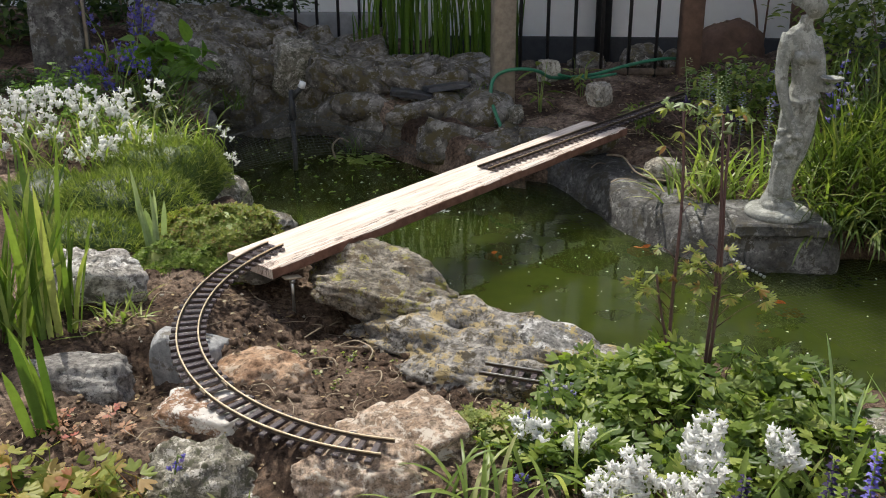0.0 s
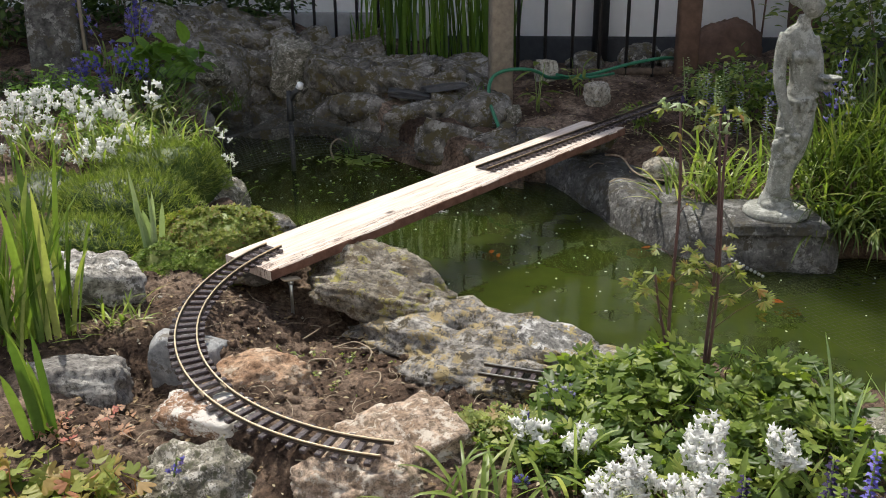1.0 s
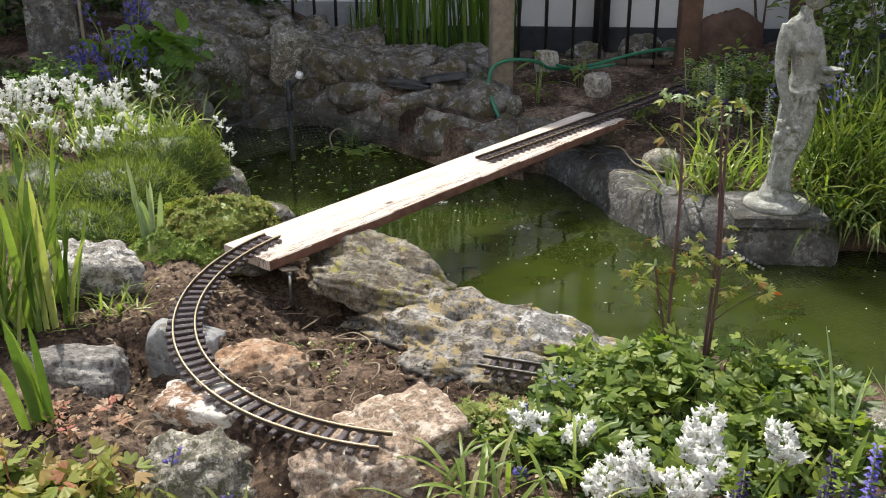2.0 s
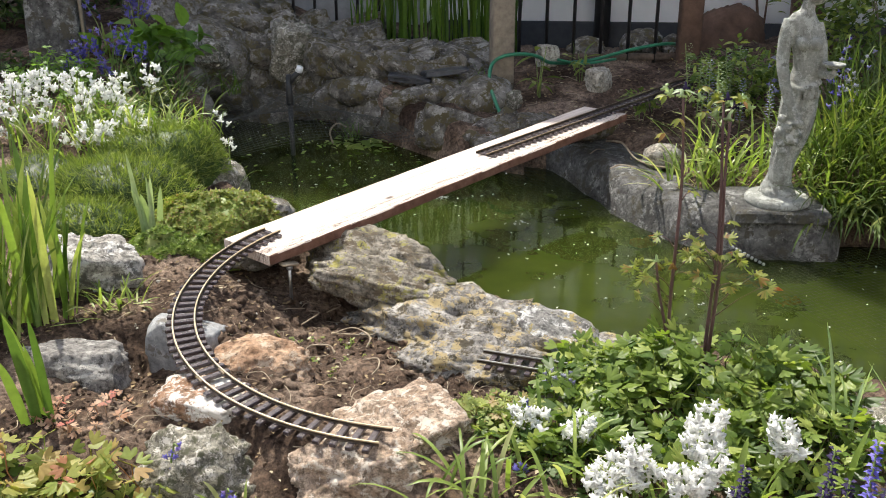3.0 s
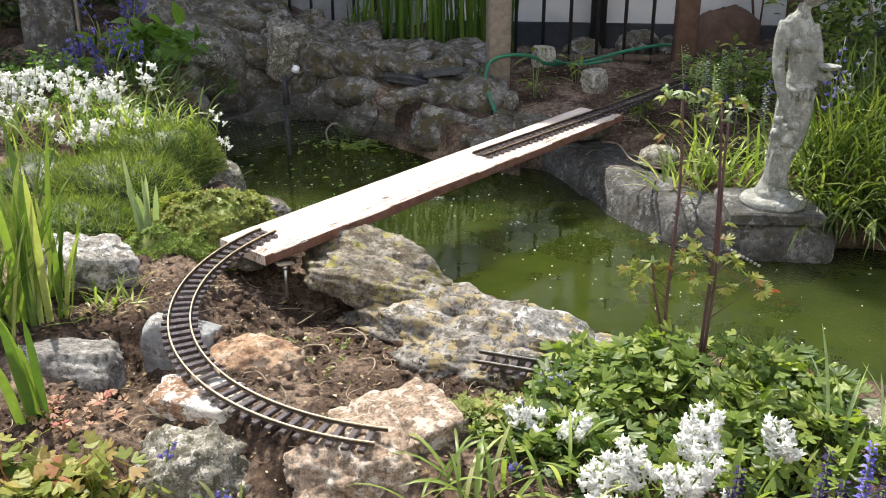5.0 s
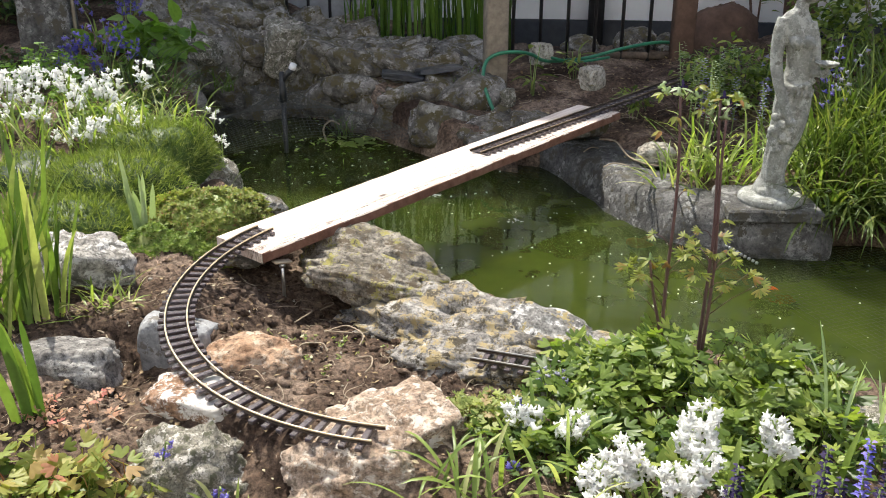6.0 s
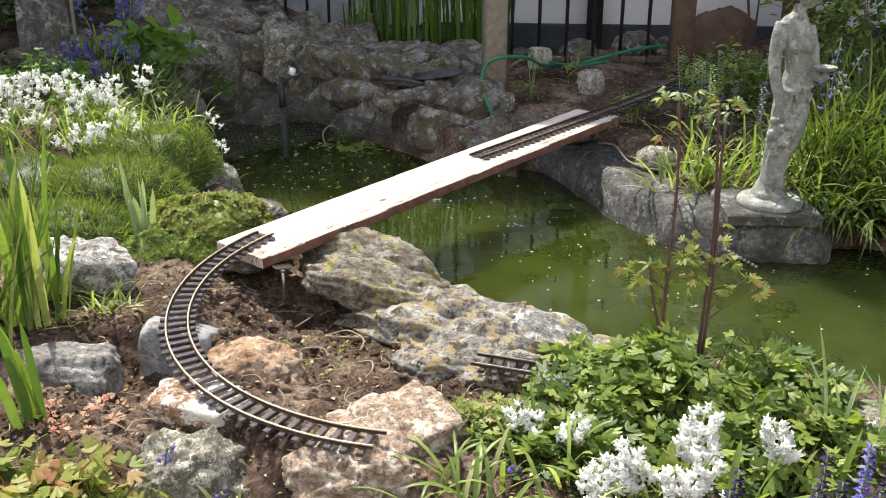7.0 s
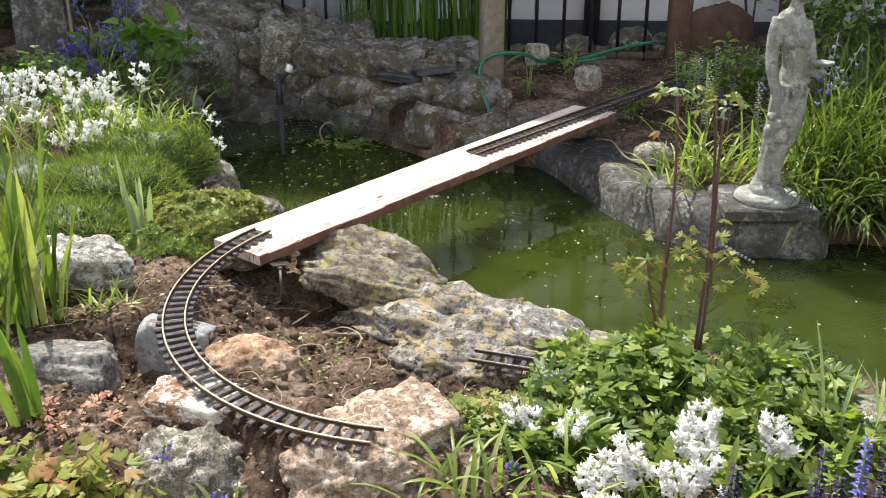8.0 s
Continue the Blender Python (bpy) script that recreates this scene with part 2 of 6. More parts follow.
# ---- mesh tools ----
class Buf:
    """Gathers points and faces for one mesh."""

    def __init__(self):
        self.v, self.f = [], []

    def grid(self, rows, closed=False):
        """Skin between rows of equally many points."""
        o, n = len(self.v), len(rows[0])
        for r in rows:
            self.v += [tuple(p) for p in r]
        for i in range(len(rows) - 1):
            for j in range(n if closed else n - 1):
                k = (j + 1) % n
                self.f.append((o + i * n + j, o + i * n + k, o + (i + 1) * n + k, o + (i + 1) * n + j))
        return o

    def tube(self, pts, r0, r1=None, n=5, caps=True):
        r1 = r0 if r1 is None else r1
        pts = [Vector(p) for p in pts]
        rows, m = [], len(pts)
        side = None
        for i, p in enumerate(pts):
            d = (pts[min(i + 1, m - 1)] - pts[max(i - 1, 0)]).normalized()
            if side is None:
                side = d.orthogonal().normalized()
            side = (side - d * side.dot(d)).normalized()
            up = d.cross(side)
            r = r0 + (r1 - r0) * i / max(1, m - 1)
            rows.append([p + (side * math.cos(a) + up * math.sin(a)) * r for a in (2 * math.pi * k / n for k in range(n))])
        o = self.grid(rows, True)
        if caps:
            self.f.append(tuple(o + k for k in reversed(range(n))))
            self.f.append(tuple(o + (m - 1) * n + k for k in range(n)))

    def box(self, m, sx, sy, sz, bev=0.0):
        """A block centred on the pose m, with chamfered upright and level edges."""
        x, y, z, b = sx / 2, sy / 2, sz / 2, bev
        rows = []
        for zz, k in ((-z, b), (-z + b, 0), (z - b, 0), (z, b)):
            a, c = x - k, y - k
            rows.append([m @ Vector(p) for p in ((a - b, -c, zz), (a, -c + b, zz), (a, c - b, zz), (a - b, c, zz), (-a + b, c, zz), (-a, c - b, zz), (-a, -c + b, zz), (-a + b, -c, zz))])
        o = self.grid(rows, True)
        self.f.append(tuple(o + k for k in reversed(range(8))))
        self.f.append(tuple(o + 24 + k for k in range(8)))

    def blade(self, base, az, length, width, lean=0.3, curl=0.8, n=6, twist=0.0, fold=0.25, flat=False):
        """A strap leaf that leans towards az and bends over by curl radians."""
        p, rows = Vector(base), []
        d = Vector((math.cos(az), math.sin(az), 0))
        s0 = Vector((-d.y, d.x, 0))
        for i in range(n + 1):
            t = i / n
            a = lean + curl * t * t
            w = width * (0.55 + 0.9 * t) * (1 - t) ** 0.55 if t < 1 else 0
            w = max(w, width * 0.03)
            q = twist * t
            nrm = d * -math.cos(a) + Vector((0, 0, math.sin(a)))
            s = s0 * math.cos(q) + nrm * math.sin(q)
            if flat:
                s, nrm = nrm * math.cos(q) + s0 * math.sin(q), s0
            rows.append([p - s * w / 2, p - nrm * fold * w * 0.5, p + s * w / 2])
            p = p + (d * math.sin(a) + Vector((0, 0, math.cos(a)))) * (length / n)
        self.grid(rows)

    def leaf(self, base, d, up, length, width, n=4, fold=0.2, droop=0.25):
        """A pointed oval leaf from base along d."""
        d = Vector(d).normalized()
        s = d.cross(Vector(up)).normalized()
        u = s.cross(d)
        rows = []
        for i in range(n + 1):
            t = i / n
            w = width * (math.sin(math.pi * min(1, t * 0.93 + 0.05)) ** 0.8) / 2
            c = Vector(base) + d * length * t - u * droop * length * t * t
            rows.append([c - s * w + u * fold * w, c, c + s * w + u * fold * w])
        self.grid(rows)

    def fan(self, base, d, up, length, lobes=3, spread=1.9, notch=0.62, cup=0.1):
        """A lobed fan leaflet."""
        d = Vector(d).normalized()
        s = d.cross(Vector(up)).normalized()
        u = s.cross(d)
        o = len(self.v)
        self.v.append(tuple(base))
        m = lobes * 4
        for i in range(m + 1):
            a = -spread / 2 + spread * i / m
            ph = (i % 4) / 4
            r = length * (notch + (1 - notch) * math.sin(math.pi * ph)) * (0.85 + 0.15 * math.cos(a * 1.3))
            self.v.append(tuple(Vector(base) + (d * math.cos(a) + s * math.sin(a)) * r + u * cup * length * (math.sin(math.pi * ph) * 0.5 - abs(a) * 0.3)))
        for i in range(m):
            self.f.append((o, o + 1 + i, o + 2 + i))

    def ball(self, c, r, n=6, k=4, stretch=(1, 1, 1)):
        rows = []
        for i in range(k + 1):
            a = math.pi * i / k
            rr = max(math.sin(a), 0.02)
            rows.append([Vector(c) + Vector((math.cos(b) * rr * stretch[0], math.sin(b) * rr * stretch[1], -math.cos(a) * stretch[2])) * r for b in (2 * math.pi * j / n for j in range(n))])
        self.grid(rows, True)

    def bell(self, c, d, r, length, n=6):
        """A small bell flower that opens along d, with turned-back tips."""
        d = Vector(d).normalized()
        a = d.orthogonal().normalized()
        b = d.cross(a)
        rows = []
        for t, k in ((0, 0.22), (0.2, 0.66), (0.55, 0.74), (0.8, 1.15), (0.92, 1.75), (0.80, 2.15), (0.66, 2.1)):
            rows.append([Vector(c) + d * length * (t - (0.22 * max(0.0, t - 0.5) if j % 2 and k > 1 else 0)) + (a * math.cos(q) + b * math.sin(q)) * r * (k if (j % 2 == 0 or k < 1) else 0.80) for j, q in enumerate(2 * math.pi * j / (2 * n) for j in range(2 * n))])
        self.grid(rows, True)


def mesh_of(name, buf, material, smooth=True):
    me = bpy.data.meshes.new(name)
    me.from_pydata([tuple(p) for p in buf.v], [], buf.f)
    me.validate()
    me.materials.append(material)
    if smooth:
        me.polygons.foreach_set("use_smooth", [True] * len(me.polygons))
    me.update()
    return me


def part(name, buf, material, parent=None, label="", smooth=True):
    ob = new(name, mesh_of(name, buf, material, smooth))
    ob.parent = parent
    return tagged(ob, label)


def root(name, m, label, category, group="", kind=""):
    e = new(name)
    e.empty_display_size = 0.05
    e.matrix_basis = m
    return tagged(e, label, category, group, kind)


def fbm(p, octaves=4):
    return noise.fractal(Vector(p), 0.9, 2.1, octaves)


def rock_buf(size, seed, sub=4, cuts=14, rough=0.05, sharp=0.75, square=False):
    """An angular boulder: a ball cut by random planes, then weathered."""
    rnd = random.Random(seed)
    planes = []
    if square:
        for ax in ((1, 0, 0), (-1, 0, 0), (0, 1, 0), (0, -1, 0), (0, 0, 1), (0, 0, -1)):
            planes.append(((Vector(ax) + Vector([rnd.uniform(-0.16, 0.16) for _ in range(3)])).normalized(), rnd.uniform(0.62, 0.72)))
    for _ in range(cuts):
        planes.append((Vector([rnd.gauss(0, 1) for _ in range(3)]).normalized(), rnd.uniform(0.68, 0.98)))
    bm = bmesh.new()
    bmesh.ops.create_icosphere(bm, subdivisions=sub, radius=1.0)
    off = Vector((seed * 1.7, seed * 0.9, seed * 2.3))
    for v in bm.verts:
        d = v.co.normalized()
        r = 1.0
        for nrm, k in planes:
            q = d.dot(nrm)
            if q > 0.05:
                r = min(r, k / q)
        r = r * sharp + (1 - sharp) * 0.85
        p = d * r
        ridge = 0.5 - abs(noise.noise(p * 3.1 + off))
        r2 = r + rough * (1.7 * fbm(p * 2.2 + off, 4) + 1.3 * ridge * ridge * 2 + 0.9 * fbm(p * 8 + off, 4))
        v.co = Vector((d.x * r2 * size[0] / 1.7, d.y * r2 * size[1] / 1.7, d.z * r2 * size[2] / 1.7))
    b = Buf()
    bm.verts.index_update()
    b.v = [tuple(v.co) for v in bm.verts]
    b.f = [tuple(v.index for v in f.verts) for f in bm.faces]
    bm.free()
    return b


def rock(name, at, size, seed, material, label, rz=0.0, rx=0.0, ry=0.0, group="", sub=5, **kw):
    ob = new(name, mesh_of(name, rock_buf(size, seed, sub, **kw), material))
    ob.matrix_basis = pose(*at, rx, ry, rz)
    return tagged(ob, label, "rock", group)

# ---- ground, pond ----
WATER = -0.17
SHORE = [(-0.46, 2.62), (-0.22, 2.56), (0.0, 2.47), (0.114, 2.27), (0.33, 2.06), (0.69, 1.84), (1.0, 1.70), (1.6, 1.45), (2.3, 1.6), (2.35, 2.2), (1.7, 2.55),
         (1.27, 2.64), (1.12, 2.64), (0.98, 2.62), (0.86, 2.64), (0.70, 2.78), (0.57, 3.04), (0.45, 3.44), (0.25, 3.53), (0.01, 3.68), (-0.2, 3.94),
         (-0.5, 4.35), (-0.9, 4.6), (-1.2, 4.6), (-1.24, 4.3), (-1.08, 3.95), (-0.93, 3.64), (-0.88, 3.38), (-0.77, 3.08), (-0.60, 2.78)]


def shore_distance(x, y):
    """Distance to the pond's edge, negative inside; for arrays."""
    best, inside = np.full(x.shape, 1e9), np.zeros(x.shape, bool)
    for (ax, ay), (bx, by) in zip(SHORE, SHORE[1:] + SHORE[:1]):
        dx, dy = bx - ax, by - ay
        t = np.clip(((x - ax) * dx + (y - ay) * dy) / (dx * dx + dy * dy), 0, 1)
        best = np.minimum(best, np.hypot(x - ax - t * dx, y - ay - t * dy))
        cross = (ay > y) != (by > y)
        with np.errstate(divide="ignore", invalid="ignore"):
            inside ^= cross & (x < dx * (y - ay) / (dy if dy else 1e-9) + ax)
    return np.where(inside, -best, best)


def step(a, b, t):
    t = np.clip((t - a) / (b - a), 0, 1)
    return t * t * (3 - 2 * t)


def ground_height(x, y):
    x, y = np.asarray(x, float), np.asarray(y, float)
    z = np.full(x.shape, -0.035)
    dips = np.zeros(x.shape)
    hollow = np.hypot((x - 0.02) / 0.46, (y - 2.0) / 0.46)
    z -= 0.075 * (1 - step(0.75, 1.1, hollow))
    z -= 0.085 * (1 - step(0.05, 0.36, np.hypot((x + 0.36), (y - 2.30))))
    z -= 0.10 * (1 - step(0.06, 0.30, np.hypot(x + 0.06, y - 2.44)))
    for cx, cy, r, deep in ((-0.62, 1.76, 0.19, 0.085), (-0.55, 1.69, 0.15, 0.05), (-0.42, 1.30, 0.22, 0.055), (-0.16, 1.25, 0.20, 0.05)):
        dips = dips + deep * (1 - step(0.05, r, np.hypot(x - cx, y - cy)))
    ring = np.hypot(x - 0.035, y - 1.94)
    z += 0.04 * np.exp(-((ring - 0.61) / 0.07) ** 2) * (1 - step(1.95, 2.15, y)) * (1 - step(-0.1, 0.1, x))
    z -= np.minimum(dips, 0.1)
    z -= 0.05 * step(0.1, 0.5, x) * (1 - step(1.9, 2.3, y))
    z += 0.03 * step(-0.75, -1.2, x) + 0.13 * step(2.4, 3.6, y) * step(-0.6, -1.1, x)
    z += (0.15 * (1 - step(-0.4, 0.3, x)) + 0.11 * step(-0.4, 0.3, x) * (1 - 0.8 * step(4.62, 4.9, y))) * step(3.7, 4.5, y)
    z += 0.06 * step(0.9, 1.6, x) * step(2.5, 3.4, y)
    d = shore_distance(x, y)
    z = np.where((x > 0.3) & (y > 2.4) & (d < 0.5), np.minimum(z, -0.085 + 0.1 * step(0.12, 0.45, d)), z)
    bed = -0.42 + 0.0 * x
    wall = (x > 0.3) & (y > 2.4)
    edge = np.where(wall, step(0.03, 0.10, d), step(-0.10, 0.02, d))
    z = bed + (z - bed) * edge
    return z


def axis(lo, hi, fine, far):
    a = list(np.arange(lo, hi + fine / 2, fine))
    gap = fine
    while a[-1] < far:
        gap *= 1.6
        a.append(a[-1] + gap)
    gap = fine
    while a[0] > -far:
        gap *= 1.6
        a.insert(0, a[0] - gap)
    return np.array(a)


def build_ground():
    xs, ys = axis(-2.2, 2.4, 0.02, 300), axis(0.9, 5.6, 0.02, 300)
    xs = np.unique(np.round(np.concatenate([xs, np.arange(-1.0, 0.36, 0.01)]), 4))
    ys = np.unique(np.round(np.concatenate([ys, np.arange(1.2, 2.5, 0.01)]), 4))
    gx, gy = np.meshgrid(xs, ys)
    gz = ground_height(gx, gy)
    near = (gx > -1.5) & (gx < 1.2) & (gy < 2.9) & (gy > 1.0)
    flat = gz.ravel()
    fx, fy, nr = gx.ravel(), gy.ravel(), near.ravel()
    for i in np.nonzero((np.abs(fx) < 2.6) & (fy > 0.8) & (fy < 5.8))[0]:
        amp = 0.016 if nr[i] else 0.03
        flat[i] += amp * fbm((fx[i] * 7, fy[i] * 7, 0.3), 4) + (0.018 * abs(fbm((fx[i] * 24, fy[i] * 24, 3.0), 3)) + 0.007 * fbm((fx[i] * 60, fy[i] * 60, 7.0), 2) if nr[i] else 0)
    b = Buf()
    n = len(xs)
    b.v = list(zip(fx.tolist(), fy.tolist(), flat.tolist()))
    b.f = [(j * n + i, j * n + i + 1, (j + 1) * n + i + 1, (j + 1) * n + i) for j in range(len(ys) - 1) for i in range(n - 1)]
    tagged(part("ground", b, M_soil), "crumbly brown garden soil round the pond", "ground", kind="structure")


build_ground()


def gh(x, y):
    return float(ground_height(np.array([x]), np.array([y]))[0])


def build_water():
    b = Buf()
    rows = [[(-1.6 + 0.1 * i, 1.4 + 0.1 * j, WATER) for i in range(46)] for j in range(36)]
    b.grid(rows)
    keep = []
    for f in b.f:
        mx, my = sum(b.v[k][0] for k in f) / 4, sum(b.v[k][1] for k in f) / 4
        if float(shore_distance(np.array([mx]), np.array([my]))[0]) < 0.16:
            keep.append(f)
    b.f = keep
    tagged(part("water", b, M_water), "still cloudy green pond water mirroring the house", "pond water", kind="structure")


build_water()

# ---- house behind the fence ----
def build_house():
    # its front wall runs slightly towards the camera on one side
    m = pose(0.9, 5.45, 0, 0, 0, -6)
    h = root("house", m, "white rendered cottage wall with a black tarred base", "house")
    b = Buf()
    b.box(pose(0.2, 0.17, 1.92), 12.0, 0.3, 3.64, 0.01)
    part("wall", b, M_wall, h)
    b = Buf()
    b.box(pose(2.6, 0.13, -0.25), 7.2, 0.34, 0.74, 0.01)
    part("tarred_base", b, M_tar, h, "black tarred wall base")
    b = Buf()
    b.box(pose(-3.4, 0.12, -0.12), 4.7, 0.36, 0.74, 0.01)
    part("cement_base", b, M_cement, h, "grey cement wall base")
    b = Buf()
    b.tube([(-0.02, -0.08, 0.0), (-0.02, -0.08, 3.6)], 0.045, n=10)
    part("drainpipe", b, M_tar, h, "black drainpipe")
    b = Buf()
    b.box(pose(0.2, 0.95, 4.28, 28), 12.4, 2.6, 0.08, 0.01)
    part("roof", b, M_roof, h, "dark slate roof")


build_house()


# unseen wall added behind the camera to bounce sunlight onto shaded fronts
def build_bounce_wall():
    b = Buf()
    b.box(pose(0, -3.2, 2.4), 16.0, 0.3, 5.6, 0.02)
    tagged(part("bounce_wall", b, M_wall), "unseen pale wall added to bounce sunlight", "wall", kind="structure")


build_bounce_wall()


def bars(h, xs, z0, z1, r, y=0.0):
    for x in xs:
        b = Buf()
        b.tube([(x, y, z0), (x + 0.001, y, (z0 + z1) / 2), (x, y, z1)], r, n=6)
        part("bar", b, M_iron, h)


def build_fence():
    f = root("iron_fence", pose(0.24, 4.55, 0.06, 0, 0, -2), "dark iron railing with slim upright bars", "fence", "garden railings")
    bars(f, [0.11 + 0.128 * i for i in range(6)], 0.0, 1.0, 0.0085)
    for z in (0.03, 0.92):
        b = Buf()
        b.box(pose(0.46, 0, z), 0.92, 0.014, 0.032, 0.003)
        part("rail", b, M_rusty_iron, f, "rusty flat iron rail")
    g = root("iron_fence", pose(-0.86, 5.0, 0.1, 0, 0, 0), "dark iron railing with slim upright bars", "fence", "garden railings")
    bars(g, [0.08 + 0.11 * i for i in range(10)], 0.0, 1.0, 0.0085)
    for z in (0.0, 0.92):
        b = Buf()
        b.box(pose(0.55, 0, z), 1.2, 0.012, 0.03, 0.003)
        part("rail", b, M_iron, g)
    p = Buf()
    p.box(pose(0, 0, 0.5), 0.095, 0.095, 1.3, 0.006)
    w = tagged(part("wooden_post", p, M_post), "square weathered wooden fence post", "post")
    w.matrix_basis = pose(0.245, 4.15, 0.0, 0, 0, 8)
    p = Buf()
    p.box(pose(0, 0, 0.5), 0.10, 0.08, 1.3, 0.008)
    w = tagged(part("gate_post", p, M_rust), "reddish brown painted gate post", "post")
    w.matrix_basis = pose(1.135, 4.48, 0.0, 0, 0, 0)


build_fence()

# ---- track and bridge ----
# the board and rails lie in one slightly tilted plane
TRACK = Matrix(((0.9996, -0.0106, -0.025, 0.0224), (0.01, 0.9996, -0.0267, 0.0240), (0.0253, 0.0264, 0.9993, 0.0027), (0, 0, 0, 1)))
RADIUS, GAUGE, PITCH = 0.6007, 0.045, 0.0285


def build_plank():
    near, far = Vector((-0.4993, 2.1973, 0)), Vector((0.5998, 3.4038, 0))
    d = (far - near)
    ang, length = math.degrees(math.atan2(d.y, d.x)), d.length
    b = Buf()
    w, th = 0.186, 0.0266
    n = 60
    rows = []
    for i in range(n + 1):
        x = length * i / n
        e = 0.0025
        wob = [0.0012 * fbm((x * 9, k * 3.1, 0), 3) for k in range(8)]
        prof = [(-w / 2 + e, 0), (w / 2 - e, 0), (w / 2, -e), (w / 2, -th + e), (w / 2 - e, -th), (-w / 2 + e, -th), (-w / 2, -th + e), (-w / 2, -e)]
        rows.append([(x, p[0] + wob[k], p[1] + wob[k] * 0.6) for k, p in enumerate(prof)])
    o = b.grid(rows, True)
    b.f.append(tuple(o + k for k in range(8)))
    b.f.append(tuple(o + n * 8 + k for k in reversed(range(8))))
    ob = tagged(part("plank", b, M_plank, smooth=False), "rough pale softwood board bridging the pond", "plank")
    ob.data.materials.append(M_stain_shade)
    # red-brown stain on long sides and underside, darkened for the shade there
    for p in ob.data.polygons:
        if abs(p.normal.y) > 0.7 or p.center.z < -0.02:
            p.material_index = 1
    ob.matrix_basis = TRACK @ pose(near.x, near.y, -0.0165, 0, 0, ang)


build_plank()


def sleeper_mesh(length, material):
    """A sleeper with rail chairs, along local y."""
    b = Buf()
    b.box(pose(0, 0, 0.004), 0.0125, length, 0.008, 0.0012)
    for s in (-1, 1):
        for k in (-1, 1):
            b.box(pose(0, s * GAUGE / 2 + k * 0.0034, 0.0088), 0.005, 0.002, 0.002, 0.0004)
    return mesh_of("sleeper", b, material, False)


def rail_part(name, pts, material, parent):
    """A rail of I-section along pts (its top line)."""
    prof = [(-0.0014, 0), (0.0014, 0), (0.0016, -0.0024), (0.0006, -0.0034), (0.0006, -0.0062), (0.0022, -0.0072), (0.0022, -0.008), (-0.0022, -0.008), (-0.0022, -0.0072), (-0.0006, -0.0062), (-0.0006, -0.0034), (-0.0016, -0.0024)]
    rows, m = [], len(pts)
    for i, p in enumerate(pts):
        d = (pts[min(i + 1, m - 1)] - pts[max(i - 1, 0)]).normalized()
        s = Vector((-d.y, d.x, 0)).normalized()
        rows.append([p + s * a + Vector((0, 0, h)) for a, h in prof])
    b = Buf()
    o = b.grid(rows, True)
    b.f.append(tuple(o + k for k in range(12)))
    b.f.append(tuple(o + (m - 1) * 12 + k for k in reversed(range(12))))
    ob = part(name, b, material, parent, smooth=False)
    ob.data.materials.append(M_rail_web)
    # web and foot take a darker tone than the rail head
    for p in ob.data.polygons:
        p.material_index = 0 if p.center.z > pts[0].z - 0.002 else 1
    return ob


def build_curve():
    c = Vector((0.0327, 1.9162, 0))
    t = root("track_curve", TRACK, "curved garden railway track with brass rails on brown sleepers", "model track", "railway tracks")
    me = sleeper_mesh(0.076, M_sleeper)
    a, end, k = 143.5, 255.5, 0
    step_a = math.degrees(PITCH / RADIUS)
    while a < end:
        s = new("sleeper", me)
        s.parent = t
        r = radians(a)
        s.matrix_basis = Matrix.Translation(c + Vector((math.cos(r), math.sin(r), 0)) * (RADIUS + 0.0012 * math.sin(k * 2.1)) + Vector((0, 0, -0.0158))) @ pose(0, 0, 0, 0, 0, a - 90 + 0.8 * math.sin(k * 1.7))
        k += 1
        a += step_a * (1.75 if k in (28,) else 1.0)
    for rr, a0, a1, nm in ((RADIUS + GAUGE / 2, 143.0, 256.0, "rail"), (RADIUS - GAUGE / 2, 142.0, 257.0, "rail")):
        for lo, hi in ((a0, 216.9), (217.05, a1)):
            n = 40
            last = rail_part(nm, [c + Vector((math.cos(radians(q)), math.sin(radians(q)), 0)) * rr for q in (lo + (hi - lo) * i / n for i in range(n + 1))], M_rail, t)
        b = Buf()
        q = radians(217)
        b.box(Matrix.Translation(c + Vector((math.cos(q), math.sin(q), 0)) * rr + Vector((0, 0, -0.0055))) @ pose(0, 0, 0, 0, 0, 217 + 90), 0.024, 0.006, 0.005, 0.001)
        part("rail_joiner", b, M_rail, last, "brass rail joiner")


build_curve()


def straight(name, a, b_, label, m, rail_mat, group="railway tracks", extra=0.012, pitch=PITCH):
    a, b_ = Vector(a), Vector(b_)
    d = b_ - a
    length = d.length
    t = root(name, m @ Matrix.Translation(a) @ pose(0, 0, 0, 0, 0, math.degrees(math.atan2(d.y, d.x))), label, "model track", group)
    me = sleeper_mesh(0.076, M_sleeper)
    for i in range(int(length / pitch)):
        s = new("sleeper", me)
        s.parent = t
        s.matrix_basis = pose((i + 0.5) * pitch, 0, -0.0158)
    for s in (-1, 1):
        n = 24
        rail_part("rail", [Vector((-extra + (length + extra) * i / n, s * GAUGE / 2, 0.004 * math.sin(i * 0.4) * (i / n) ** 2)) for i in range(n + 1)], rail_mat, t)
    return t


straight("track_straight", (0.1305, 2.887, 0), (1.10, 3.885, 0), "straight garden railway track leading off the board into the bed", TRACK, M_rail_old)


